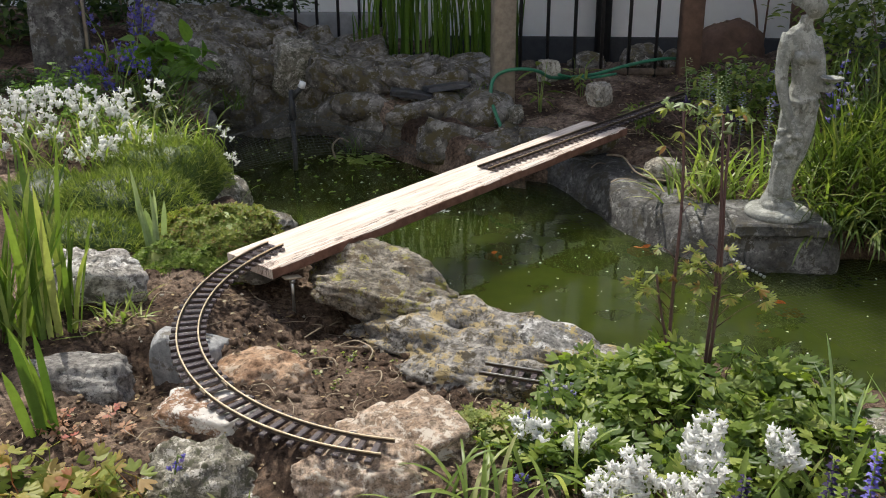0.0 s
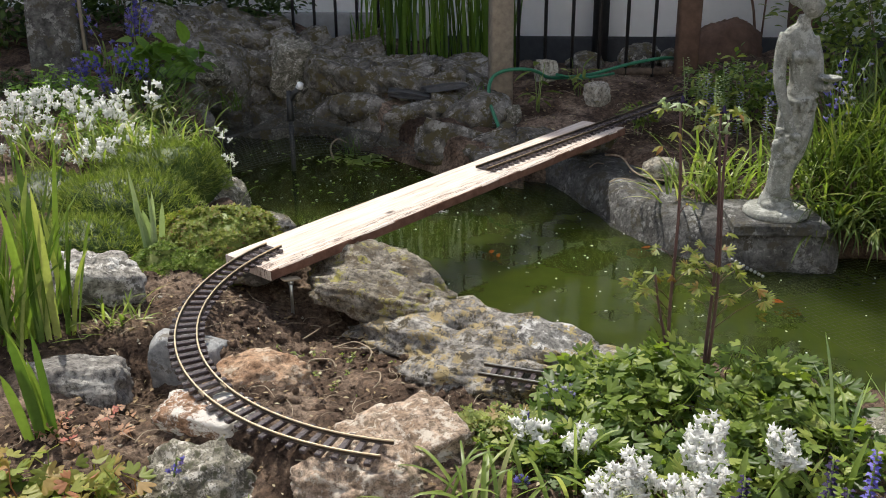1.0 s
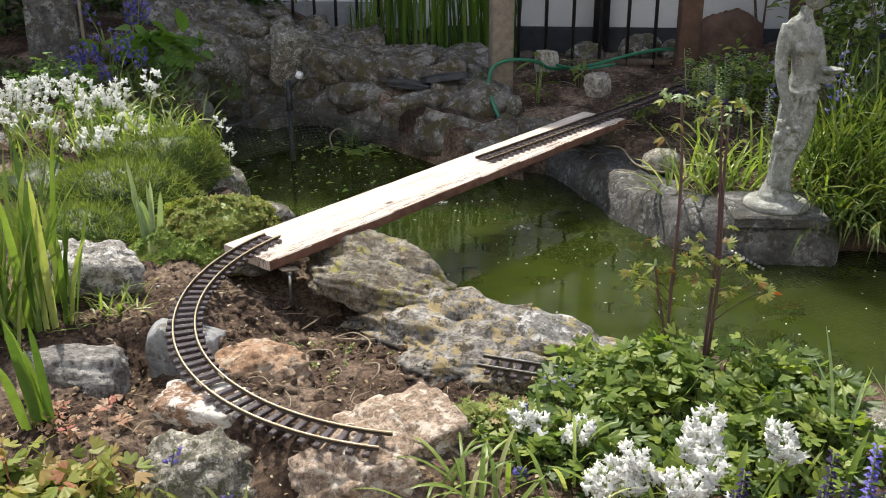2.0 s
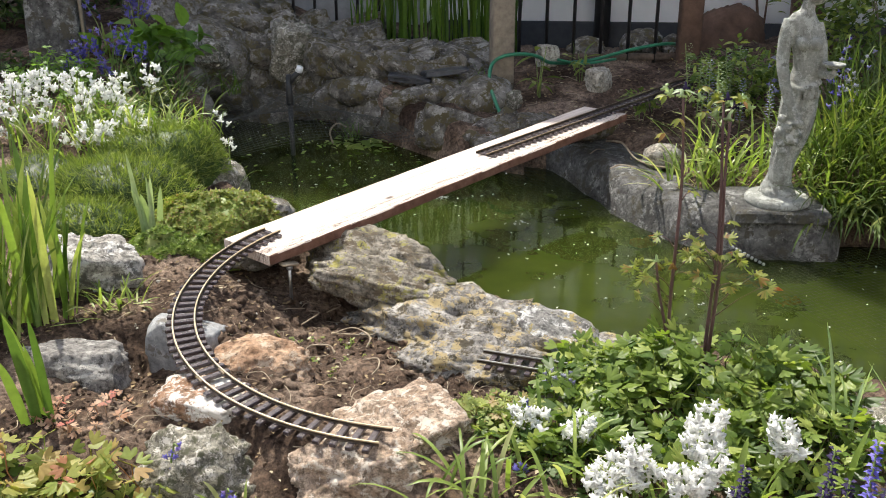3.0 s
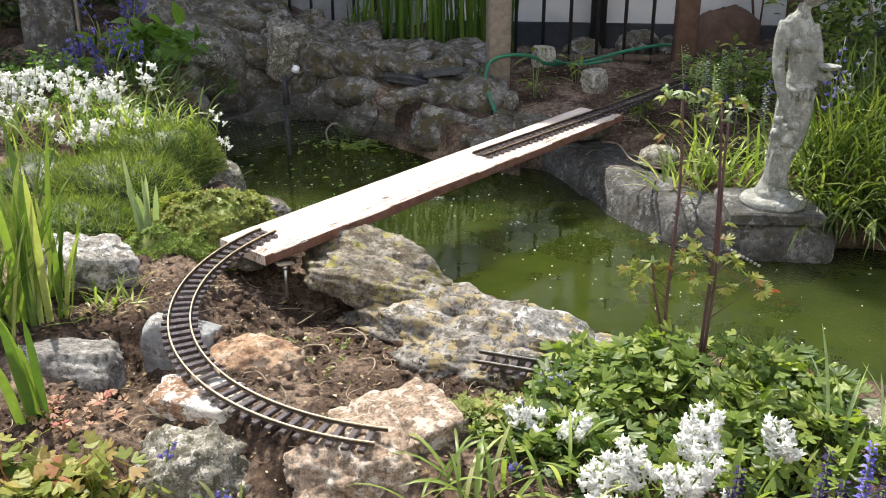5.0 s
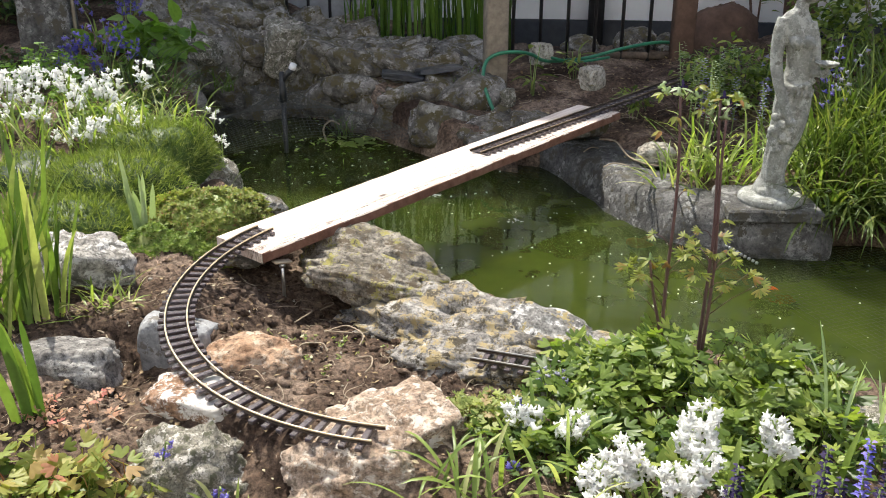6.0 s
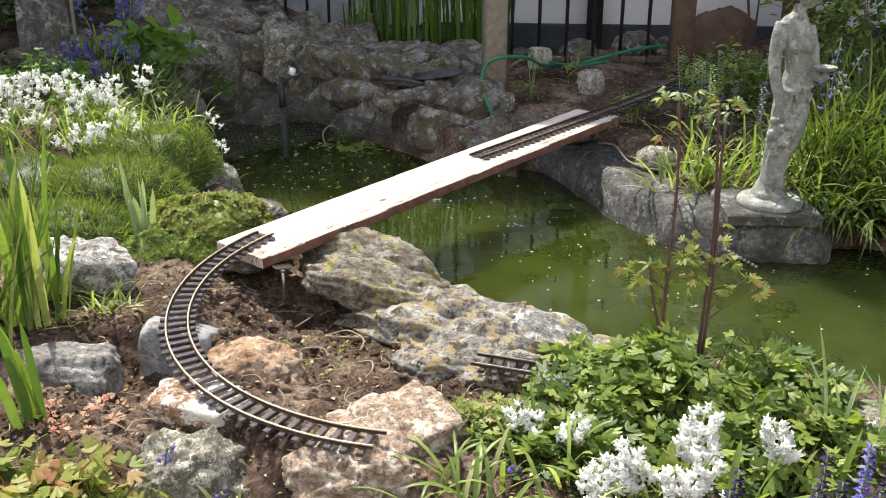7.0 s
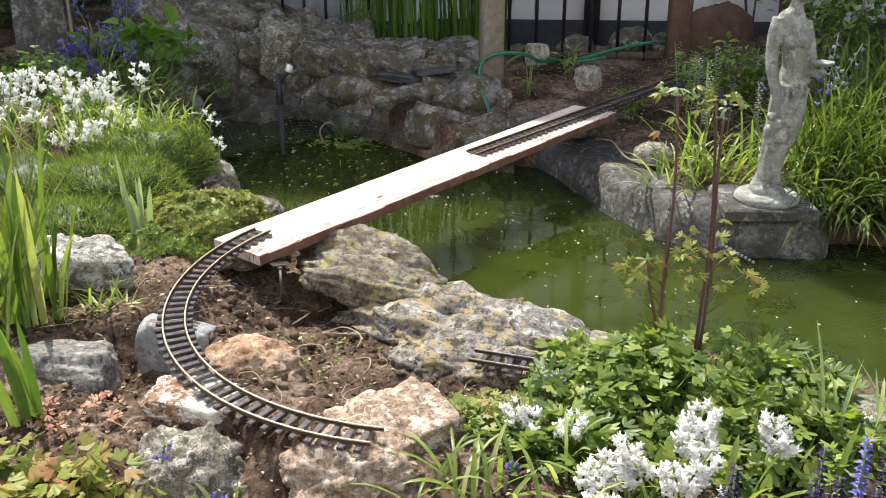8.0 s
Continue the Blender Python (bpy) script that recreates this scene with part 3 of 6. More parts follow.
def build_support():
    s = root("support_bolt", pose(-0.392, 2.205, -0.085, 4, 0, 10), "zinc bolt and washer propping up the board", "bolt")
    b = Buf()
    b.tube([(0, 0, -0.03), (0, 0, 0.075)], 0.0042, n=10)
    shank = part("shank", b, M_steel, s)
    b = Buf()
    b.tube([(0, 0, 0.064), (0, 0, 0.073)], 0.008, n=6)
    part("nut", b, M_steel, shank)
    b = Buf()
    b.box(pose(0, 0, 0.0785, 0, 12, 30), 0.05, 0.022, 0.006, 0.002)
    part("shim", b, M_root, s, "pale wooden shim")


build_support()

# ---- stones of the near bank ----
rock("boulder", (-0.86, 2.15, -0.025), (0.24, 0.20, 0.23), 3, M_pale, "pale grey limestone block beside the irises", 22, 16, 10, square=True, cuts=4, sharp=0.92, rough=0.06)
rock("stone_block", (-0.555, 1.85, -0.092), (0.20, 0.15, 0.225), 11, M_smooth, "pale blue-grey squared stone carrying the track", -14, square=True, cuts=3, rough=0.02, sharp=0.9)
rock("sandstone", (-0.405, 1.755, -0.075), (0.235, 0.20, 0.115), 7, M_sand, "orange sandstone lump in the soil", 20, rough=0.09)
rock("slate_block", (-0.755, 1.715, -0.035), (0.25, 0.15, 0.115), 23, M_blue, "blue-grey slab half sunk in soil", -10, -6, square=True, cuts=5, sharp=0.92)
rock("flat_stone", (-0.445, 1.542, -0.012), (0.24, 0.14, 0.06), 15, M_white, "flat white-topped stone under the rails", -22, square=True, cuts=9, rough=0.045)
rock("boulder", (-0.418, 1.405, -0.100), (0.25, 0.17, 0.17), 19, M_grey, "rounded grey boulder with pale lichen", 5, rough=0.10, sharp=0.88)
rock("boulder", (-0.075, 1.47, -0.040), (0.25, 0.24, 0.125), 5, M_pink, "pinkish flat boulder carrying the end of the rails", 35, square=True, cuts=8, rough=0.09)
rock("boulder", (-0.145, 1.37, -0.050), (0.25, 0.17, 0.15), 6, M_pink, "low pinkish rock before the end of the rails", 8, square=True, cuts=8, rough=0.09)
rock("boulder", (-0.175, 2.305, -0.070), (0.37, 0.20, 0.16), 31, M_mossy, "mossy lichen-covered boulder at the water's edge", -30, 10, 9, rough=0.12)
rock("boulder", (-0.150, 2.160, -0.048), (0.40, 0.15, 0.105), 33, M_mossy, "lower ledge of the mossy boulder", -16, 10, 8, square=True, cuts=9, rough=0.10)
rock("edge_rock", (0.02, 2.075, -0.13), (0.56, 0.29, 0.18), 8, M_lichen, "long lichen-crusted rock forming the pond edge", -37, cuts=20, rough=0.14)
rock("edge_rock", (0.225, 1.985, -0.125), (0.34, 0.18, 0.14), 43, M_spotted, "white-spotted rock at the water's edge", -36, cuts=14, rough=0.09)
rock("edge_rock", (0.0, 1.97, -0.14), (0.40, 0.24, 0.15), 41, M_lichen, "grey rock shelving into the soil", -32, cuts=16, rough=0.13)
rock("edge_rock", (0.07, 1.87, -0.125), (0.32, 0.20, 0.12), 45, M_lichen, "low grey rock beneath the loose rails", -15, cuts=14, rough=0.12)
rock("boulder", (-0.79, 3.02, -0.07), (0.25, 0.2, 0.18), 17, M_grey, "grey boulder at the pond's planted edge", 30)
rock("cobble", (0.755, 3.20, -0.02), (0.13, 0.10, 0.085), 2, M_cream, "cream rounded cobble on the bank", 10, sharp=0.4)

# ---- far bank ----
def build_pond_wall():
    line = [(0.36, 3.62), (0.45, 3.44), (0.57, 3.04), (0.70, 2.78), (0.86, 2.64), (0.98, 2.62), (1.14, 2.63), (1.20, 2.72), (1.24, 3.0)]
    pts = []
    for (ax, ay), (bx, by) in zip(line, line[1:]):
        n = max(2, int(math.hypot(bx - ax, by - ay) / 0.02))
        pts += [Vector((ax + (bx - ax) * i / n, ay + (by - ay) * i / n, 0)) for i in range(n)]
    rows = []
    prof = [(-0.03, -0.45), (-0.012, -0.2), (-0.004, -0.165), (0.004, -0.13), (0.010, -0.10), (0.020, -0.072), (0.036, -0.054), (0.06, -0.045), (0.10, -0.042), (0.16, -0.046), (0.24, -0.065), (0.24, -0.3)]
    m = len(pts)
    for i, p in enumerate(pts):
        d = (pts[min(i + 4, m - 1)] - pts[max(i - 4, 0)]).normalized()
        s = Vector((-d.y, d.x, 0))
        rows.append([p + s * (a + 0.012 * fbm((p.x * 6, p.y * 6, h * 6), 3)) + Vector((0, 0, h + 0.012 * fbm((p.x * 8, p.y * 8, 5 + a * 9), 3))) for a, h in prof])
    b = Buf()
    b.grid(rows)
    tagged(part("pond_wall", b, M_conc), "worn grey concrete pond edge", "pond wall", kind="structure")


build_pond_wall()


def build_plinth():
    ob = new("plinth", mesh_of("plinth", rock_buf((0.35, 0.34, 0.30), 77, 5, square=True, cuts=2, rough=0.02, sharp=0.95), M_conc))
    ob.matrix_basis = pose(1.02, 2.755, -0.18, 0, 0, 2)
    tagged(ob, "rough concrete block under the statue", "plinth")
    b = Buf()
    rows = []
    for z, k in ((-0.019, 0.006), (-0.013, 0.0), (0.013, 0.0), (0.019, 0.006)):
        ring = []
        for a, c in ((-1, -1), (1, -1), (1, 1), (-1, 1)):
            e = ((-1, -1), (1, -1), (1, 1), (-1, 1))[(((-1, -1), (1, -1), (1, 1), (-1, 1)).index((a, c)) + 1) % 4]
            for i in range(8):
                t = i / 8
                x, y = a + (e[0] - a) * t, c + (e[1] - c) * t
                w = 0.004 * fbm((x * 3, y * 3, z * 40), 3)
                ring.append((x * (0.135 - k + w), y * (0.125 - k + w), z + 0.003 * fbm((x * 4, y * 4, 3), 2)))
        rows.append(ring)
    o = b.grid(rows, True)
    b.f.append(tuple(o + k for k in reversed(range(32))))
    b.f.append(tuple(o + 96 + k for k in range(32)))
    s = tagged(part("plinth_slab", b, M_conc, smooth=False), "grey stone slab with chipped edges carrying the statue", "slab")
    s.matrix_basis = pose(0.985, 2.715, -0.032, 0, 0, -4)


build_plinth()


def build_statue():
    """A draped garden figure as one plain mesh."""
    b = Buf()
    n = 40

    def ring(z, cx, cy, rx, ry):
        return [Vector((cx + rx * math.cos(2 * math.pi * k / n), cy + ry * math.sin(2 * math.pi * k / n), z)) for k in range(n)]

    def skin(rows):
        o = b.grid(rows, True)
        b.f.append(tuple(o + k for k in reversed(range(n))))
        b.f.append(tuple(o + n * (len(rows) - 1) + k for k in range(n)))

    # round base, chipped
    skin([ring(0.0, 0, 0, 0.093, 0.092), ring(0.008, 0, 0, 0.095, 0.094), ring(0.018, 0, 0, 0.092, 0.091), ring(0.024, 0, 0, 0.084, 0.083), ring(0.026, 0.0, 0, 0.05, 0.05)])
    # trailing robe behind the feet and rough ground about them
    skin([ring(0.02, 0.0, 0.005, 0.056, 0.05), ring(0.045, 0.0, 0.005, 0.048, 0.043), ring(0.07, 0.003, 0.006, 0.036, 0.034), ring(0.085, 0.004, 0.006, 0.03, 0.028)])
    # standing leg with the robe, hips, waist, breast and shoulders
    body = [(0.03, 0.004, 0.044, 0.040), (0.06, 0.004, 0.036, 0.036), (0.095, 0.008, 0.034, 0.036), (0.14, 0.019, 0.037, 0.038), (0.19, 0.037, 0.046, 0.041), (0.24, 0.050, 0.051, 0.044), (0.29, 0.060, 0.053, 0.045),
            (0.325, 0.066, 0.052, 0.043), (0.36, 0.073, 0.045, 0.038), (0.40, 0.079, 0.037, 0.033), (0.435, 0.081, 0.039, 0.034), (0.475, 0.080, 0.044, 0.039), (0.505, 0.076, 0.046, 0.036), (0.53, 0.070, 0.046, 0.031), (0.548, 0.074, 0.034, 0.025), (0.560, 0.083, 0.021, 0.020), (0.585, 0.090, 0.018, 0.018)]
    rows = []
    for z, cx, rx, ry in body:
        drape = 0.0058 * (1 - max(0.0, min(1.0, (z - 0.30) / 0.06))) + 0.0014
        out = []
        for k, p in enumerate(ring(z, cx, 0.0, rx * 0.93, ry * 0.95)):
            a = 2 * math.pi * k / n
            w = abs(math.sin(a * 4.5 + 2.2 * math.sin(z * 9) + 0.6)) ** 0.6 - 0.55
            # a deep fold runs down the front of the robe
            fold = math.exp(-((a - (4.95 - 1.2 * (z - 0.16))) / 0.13) ** 2) if 0.14 < z < 0.35 else 0.0
            out.append(p + (p - Vector((cx, 0, z))).normalized() * (drape * w - 0.014 * fold))
        rows.append(out)
    skin(rows)
    # breasts and girdle
    b.ball((0.066, -0.032, 0.472), 0.018, 12, 8)
    b.ball((0.101, -0.030, 0.472), 0.018, 12, 8)
    b.tube([(0.028, -0.018, 0.352), (0.055, -0.040, 0.345), (0.09, -0.038, 0.352), (0.118, -0.012, 0.365)], 0.009, 0.008, 8)
    for k in range(5):
        q = k / 4
        b.tube([(0.036 + 0.075 * q, -0.030 - 0.012 * math.sin(3.1 * q), 0.345), (0.034 + 0.07 * q, -0.036 - 0.010 * math.sin(3.1 * q), 0.32)], 0.007, 0.005, 6)
    # head turned aside, with knotted hair
    b.ball((0.108, -0.008, 0.616), 0.036, 16, 12, (0.88, 1.0, 1.14))
    b.ball((0.094, 0.012, 0.628), 0.035, 14, 10, (1.0, 0.9, 0.95))
    b.ball((0.068, 0.028, 0.622), 0.017, 10, 8)
    b.ball((0.136, -0.016, 0.612), 0.007, 8, 6)
    # arm hanging down, its hand on a bunch of fruit
    b.tube([(0.040, -0.004, 0.532), (0.024, -0.014, 0.49), (0.014, -0.022, 0.43), (0.013, -0.030, 0.39)], 0.021, 0.017, 12)
    b.tube([(0.013, -0.030, 0.40), (0.018, -0.040, 0.35), (0.030, -0.047, 0.30), (0.042, -0.052, 0.265)], 0.018, 0.011, 12)
    b.ball((0.049, -0.055, 0.252), 0.015, 10, 8, (1.2, 0.9, 0.9))
    for x, z, r in ((0.008, 0.262, 0.013), (0.026, 0.238, 0.017), (0.004, 0.222, 0.018), (0.024, 0.205, 0.018), (0.046, 0.222, 0.015), (0.002, 0.190, 0.015), (0.012, 0.168, 0.014), (0.040, 0.196, 0.013), (-0.008, 0.205, 0.010)):
        b.ball((x, -0.042, z), r, 10, 8)
    # other arm bent, holding out a shallow dish
    b.tube([(0.108, 0.0, 0.525), (0.120, -0.004, 0.47), (0.122, -0.004, 0.41), (0.118, -0.012, 0.385)], 0.019, 0.014, 12)
    b.tube([(0.118, -0.010, 0.388), (0.140, -0.034, 0.386), (0.150, -0.046, 0.398)], 0.014, 0.010, 10)
    dish = [Vector((0.146, -0.048, 0.408))]
    prof = ((0.012, 0.0), (0.026, 0.006), (0.034, 0.014), (0.031, 0.016), (0.022, 0.011), (0.006, 0.009))
    skin([[dish[0] + Vector((math.cos(2 * math.pi * k / n) * r, math.sin(2 * math.pi * k / n) * r, h)) for k in range(n)] for r, h in prof])
    b.ball((0.02, -0.03, 0.032), 0.024, 10, 8, (1.2, 1.0, 0.7))
    b.ball((-0.02, -0.025, 0.034), 0.022, 10, 8, (1.2, 1.0, 0.7))
    b.v = [(x - 0.125 * max(0.0, z - 0.02), y, z) for x, y, z in b.v]
    ob = tagged(part("statue", b, M_statue), "weathered grey cast-stone statue of a draped standing figure", "statue")
    ob.matrix_basis = pose(0.988, 2.695, -0.014, 0, 0, -10)
    md = ob.modifiers.new("merge", "REMESH")
    md.mode, md.voxel_size, md.use_smooth_shade = "VOXEL", 0.003, True
    sm = ob.modifiers.new("soften", "SMOOTH")
    sm.iterations = 4


build_statue()


def build_rockery():
    rnd = random.Random(12)
    spec = [(-1.13, 4.45, 0.10, 0.46, 0.34, 0.30), (-0.72, 4.70, 0.05, 0.50, 0.36, 0.34), (-0.50, 4.66, 0.00, 0.20, 0.25, 0.32), (-0.36, 4.55, 0.0, 0.36, 0.30, 0.22), (-0.10, 4.42, 0.0, 0.30, 0.26, 0.20),
            (0.06, 4.30, 0.02, 0.26, 0.24, 0.16), (-0.95, 4.50, -0.06, 0.40, 0.30, 0.30), (-0.62, 4.50, -0.10, 0.44, 0.30, 0.26), (-0.30, 4.22, -0.10, 0.34, 0.26, 0.22), (-0.14, 4.05, -0.10, 0.30, 0.24, 0.20),
            (0.03, 3.80, -0.09, 0.36, 0.22, 0.20), (0.22, 3.68, -0.10, 0.30, 0.22, 0.17), (0.14, 4.02, 0.0, 0.24, 0.22, 0.16), (0.02, 4.12, 0.03, 0.22, 0.18, 0.10), (-0.42, 4.32, -0.02, 0.28, 0.24, 0.18),
            (-1.32, 4.75, 0.12, 0.40, 0.34, 0.28), (-0.95, 4.85, 0.08, 0.40, 0.30, 0.24), (-0.55, 4.88, 0.04, 0.42, 0.26, 0.20), (-0.15, 4.72, 0.06, 0.36, 0.26, 0.14), (0.10, 4.55, 0.05, 0.26, 0.22, 0.12),
            (-1.22, 4.10, 0.02, 0.30, 0.30, 0.30), (-1.10, 3.85, -0.05, 0.28, 0.26, 0.24), (0.38, 3.68, -0.06, 0.22, 0.2, 0.14), (-0.85, 4.42, -0.14, 0.36, 0.22, 0.20), (-0.12, 4.25, 0.06, 0.20, 0.14, 0.05)]
    for k in range(95):
        x = rnd.uniform(-1.35, 0.10)
        y = rnd.uniform(4.0 - 0.45 * min(x, 0.0), 5.0 - 0.35 * max(x + 0.4, 0.0))
        spec.append((x, y, gh(x, y) - 0.02, rnd.uniform(0.18, 0.44), rnd.uniform(0.14, 0.26), rnd.uniform(0.10, 0.22) * (1.0 if x < -0.4 else 0.6)))
    for i, (x, y, z, a, b, c) in enumerate(spec):
        rock("rockery_stone", (x, y, z), (a * 1.1, b * 1.1, c * 1.1), 100 + i, M_dark, "dark weathered rock in the rockery behind the pond", rnd.uniform(-45, 45), rnd.uniform(-24, 18), rnd.uniform(-28, 28), "rockery stones", sub=4, cuts=5, rough=0.055, sharp=1.0, square=i % 4 != 0)
    for x, y, z, a, c, s in ((0.462, 4.33, 0.13, 0.11, 0.12, 3), (0.665, 4.12, 0.06, 0.12, 0.13, 4), (0.285, 3.93, 0.02, 0.075, 0.09, 6)):
        rock("stone_block", (x, y, z), (a, a * 0.9, c), 140 + s, M_cream if s != 6 else M_grey, "pale squared stone below the railings", s * 7, square=True, cuts=3, rough=0.03, group="edging stones")
    for x, y, z, a, c, s in ((0.965, 4.72, 0.12, 0.26, 0.14, 8), (0.70, 4.75, 0.09, 0.24, 0.10, 9), (1.12, 4.72, 0.10, 0.16, 0.12, 10)):
        rock("boulder", (x, y, z), (a, a * 0.7, c), 150 + s, M_dark, "grey rounded boulder at the fence foot", s * 9, group="fence boulders")


build_rockery()
M_slate = plain_mat("wet_black_slate", (0.02, 0.021, 0.024), (0.06, 0.062, 0.068), 20, 0.35, 0.0, 0.4, 0.5)
rock("flat_stone", (0.04, 3.985, -0.105), (0.46, 0.24, 0.15), 301, M_grey, "pale-topped flat rock at the far waterline", 4, 0, 0, square=True, cuts=4, sharp=0.95)
rock("slate_slab", (-0.15, 4.10, 0.075), (0.24, 0.16, 0.035), 302, M_slate, "thin black slate slab jutting from the rockery", -12, -4, 6, square=True, cuts=3, rough=0.02, sharp=1.0, group="slate slabs")
rock("slate_slab", (-0.01, 4.12, 0.10), (0.22, 0.14, 0.03), 303, M_slate, "thin black slate slab jutting from the rockery", 9, -5, -5, square=True, cuts=3, rough=0.02, sharp=1.0, group="slate slabs")
rock("rockery_stone", (-0.72, 4.44, 0.13), (0.22, 0.20, 0.30), 304, M_grey, "pale grey rock standing in the rockery", 20, 10, 12, "rockery stones", square=True, cuts=5, sharp=0.95)
rock("rockery_stone", (-1.10, 4.28, 0.16), (0.30, 0.22, 0.16), 305, M_grey, "lichen-whitened rock in the rockery", -10, 0, 8, "rockery stones", square=True, cuts=5)
rock("rockery_stone", (-0.42, 4.30, 0.10), (0.26, 0.20, 0.12), 306, M_mossy, "mossy rock in the rockery", 14, 0, -8, "rockery stones", square=True, cuts=6)

# ---- plant materials ----
L_iris = leaf_mat("iris_leaf", (0.09, 0.165, 0.03), (0.22, 0.31, 0.065), (0.36, 0.40, 0.13))
L_grass = leaf_mat("bank_grass", (0.045, 0.08, 0.016), (0.125, 0.175, 0.04), (0.25, 0.27, 0.08))
L_pale = leaf_mat("pale_iris_leaf", (0.26, 0.34, 0.18), (0.38, 0.46, 0.28))
L_heath = leaf_mat("heath_needles", (0.10, 0.15, 0.03), (0.24, 0.30, 0.07), (0.34, 0.38, 0.14), 0.6, 0.35)
L_moss = leaf_mat("saxifrage_rosettes", (0.17, 0.22, 0.05), (0.34, 0.38, 0.11), (0.30, 0.19, 0.09), 0.55, 0.3)
L_sax = leaf_mat("fresh_saxifrage", (0.13, 0.20, 0.035), (0.27, 0.36, 0.08), (0.36, 0.40, 0.14), 0.5, 0.3)
L_col = leaf_mat("columbine_leaf", (0.055, 0.105, 0.02), (0.205, 0.28, 0.05), (0.35, 0.40, 0.10), 0.42, 0.40)
L_col2 = leaf_mat("columbine_stalk_leaf", (0.16, 0.20, 0.04), (0.30, 0.32, 0.08), (0.30, 0.15, 0.06), 0.45, 0.45)
L_strap = leaf_mat("strap_leaf", (0.13, 0.20, 0.04), (0.30, 0.38, 0.09), (0.48, 0.48, 0.24), 0.40, 0.38)
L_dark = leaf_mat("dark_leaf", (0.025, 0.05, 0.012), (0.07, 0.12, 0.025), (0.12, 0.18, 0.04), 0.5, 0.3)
L_broad = leaf_mat("broad_leaf", (0.10, 0.20, 0.03), (0.20, 0.34, 0.06), None, 0.45, 0.4)
L_reed = leaf_mat("reed_leaf", (0.05, 0.11, 0.015), (0.13, 0.22, 0.03), None, 0.45, 0.35)
L_acer = leaf_mat("maple_leaf", (0.20, 0.27, 0.05), (0.40, 0.37, 0.11), (0.46, 0.20, 0.12), 0.5, 0.4)
L_white = leaf_mat("white_petals", (0.88, 0.88, 0.86), (0.92, 0.92, 0.91), None, 0.6, 0.5, (1.05, 1.05, 1.03), 0.1)
L_blue = leaf_mat("blue_petals", (0.10, 0.09, 0.42), (0.26, 0.23, 0.66), (0.36, 0.26, 0.64), 0.6, 0.3, (1.2, 1.2, 1.2))
L_lilac = leaf_mat("lilac_petals", (0.24, 0.24, 0.42), (0.42, 0.42, 0.56), (0.5, 0.5, 0.55), 0.6, 0.3, (1.1, 1.1, 1.1))
L_violet = leaf_mat("violet_petals", (0.014, 0.008, 0.036), (0.030, 0.017, 0.075), None, 0.7, 0.08, (1.1, 1.1, 1.1))
L_stem = leaf_mat("green_stem", (0.16, 0.24, 0.06), (0.24, 0.32, 0.10), None, 0.5, 0.1)
L_purple = leaf_mat("purple_stalk", (0.075, 0.040, 0.042), (0.135, 0.075, 0.072), None, 0.5, 0.05)
L_litter = leaf_mat("dry_litter", (0.16, 0.10, 0.05), (0.36, 0.27, 0.15), (0.45, 0.4, 0.28), 0.8, 0.1)


def strap_clump(name, at, n, length, width, spread, seed, mat, label, category="plant", lean=(0.05, 0.6), curl=(0.3, 1.4), aim=None, group="", twist=0.6, segs=7, flat=False):
    """A clump of strap leaves rising from the soil."""
    rnd = random.Random(seed)
    r = root(name, pose(*at), label, category, group)
    b = Buf()
    for _ in range(n):
        az = rnd.uniform(0, 2 * math.pi) if aim is None else aim[0] + rnd.gauss(0, aim[1])
        q, k = rnd.uniform(0, 2 * math.pi), spread[0] * math.sqrt(rnd.random())
        x, y = math.cos(q) * k, math.sin(q) * k * spread[1] / spread[0]
        z = max(min(gh(at[0] + x, at[1] + y) - at[2] - 0.01, 0.05), -0.05)
        b.blade((x, y, z), az, length * rnd.uniform(0.6, 1.1), width * rnd.uniform(0.7, 1.2), rnd.uniform(*lean), rnd.uniform(*curl), segs, rnd.uniform(-twist, twist), 0.25, flat)
        if n <= 170:
            part("leaf", b, mat, r)
            b = Buf()
    if n > 170:
        tagged(part("leaves", b, mat, r), kind="stuff")
    return r


BELLS = {}


def bell_mesh(mat):
    if mat.name not in BELLS:
        b = Buf()
        b.bell((0, 0, 0), (0, 0, -1), 0.40, 1.0)
        BELLS[mat.name] = mesh_of("bell", b, mat)
    return BELLS[mat.name]


def bell_spike(r, at, h, seed, petals, n=11, lean=0.15, size=0.0075, low=0.55):
    """A stem with nodding bells, under the thing r."""
    rnd = random.Random(seed)
    az = rnd.uniform(0, 6.28)
    d = Vector((math.cos(az), math.sin(az), 0))
    pts = [Vector(at) + Vector((0, 0, h * t)) + d * lean * h * t * t for t in (0, 0.25, 0.5, 0.75, 1.0)]
    pts.append(pts[-1] + d * h * 0.06 + Vector((0, 0, -0.004)))
    b = Buf()
    b.tube(pts, 0.0024, 0.0014, 5)
    part("stem", b, L_stem, r)
    for i in range(n):
        t = low + (1.02 - low) * i / n
        p = Vector(at) + Vector((0, 0, h * t)) + d * lean * h * t * t
        q = i * 2.4 + rnd.gauss(0, 0.5)
        s = size * (1.15 - 0.35 * i / n) * 2.1
        o = new("bell", bell_mesh(petals))
        o.parent = r
        s *= rnd.uniform(0.8, 1.2)
        o.matrix_basis = Matrix.Translation(p + Vector((math.cos(q), math.sin(q), 0.35)) * s * rnd.uniform(0.5, 1.25)) @ Euler((0, 0, q)).to_matrix().to_4x4() @ Euler((0, -rnd.uniform(0.2, 1.7), 0)).to_matrix().to_4x4() @ Matrix.Diagonal((s, s, s, 1))


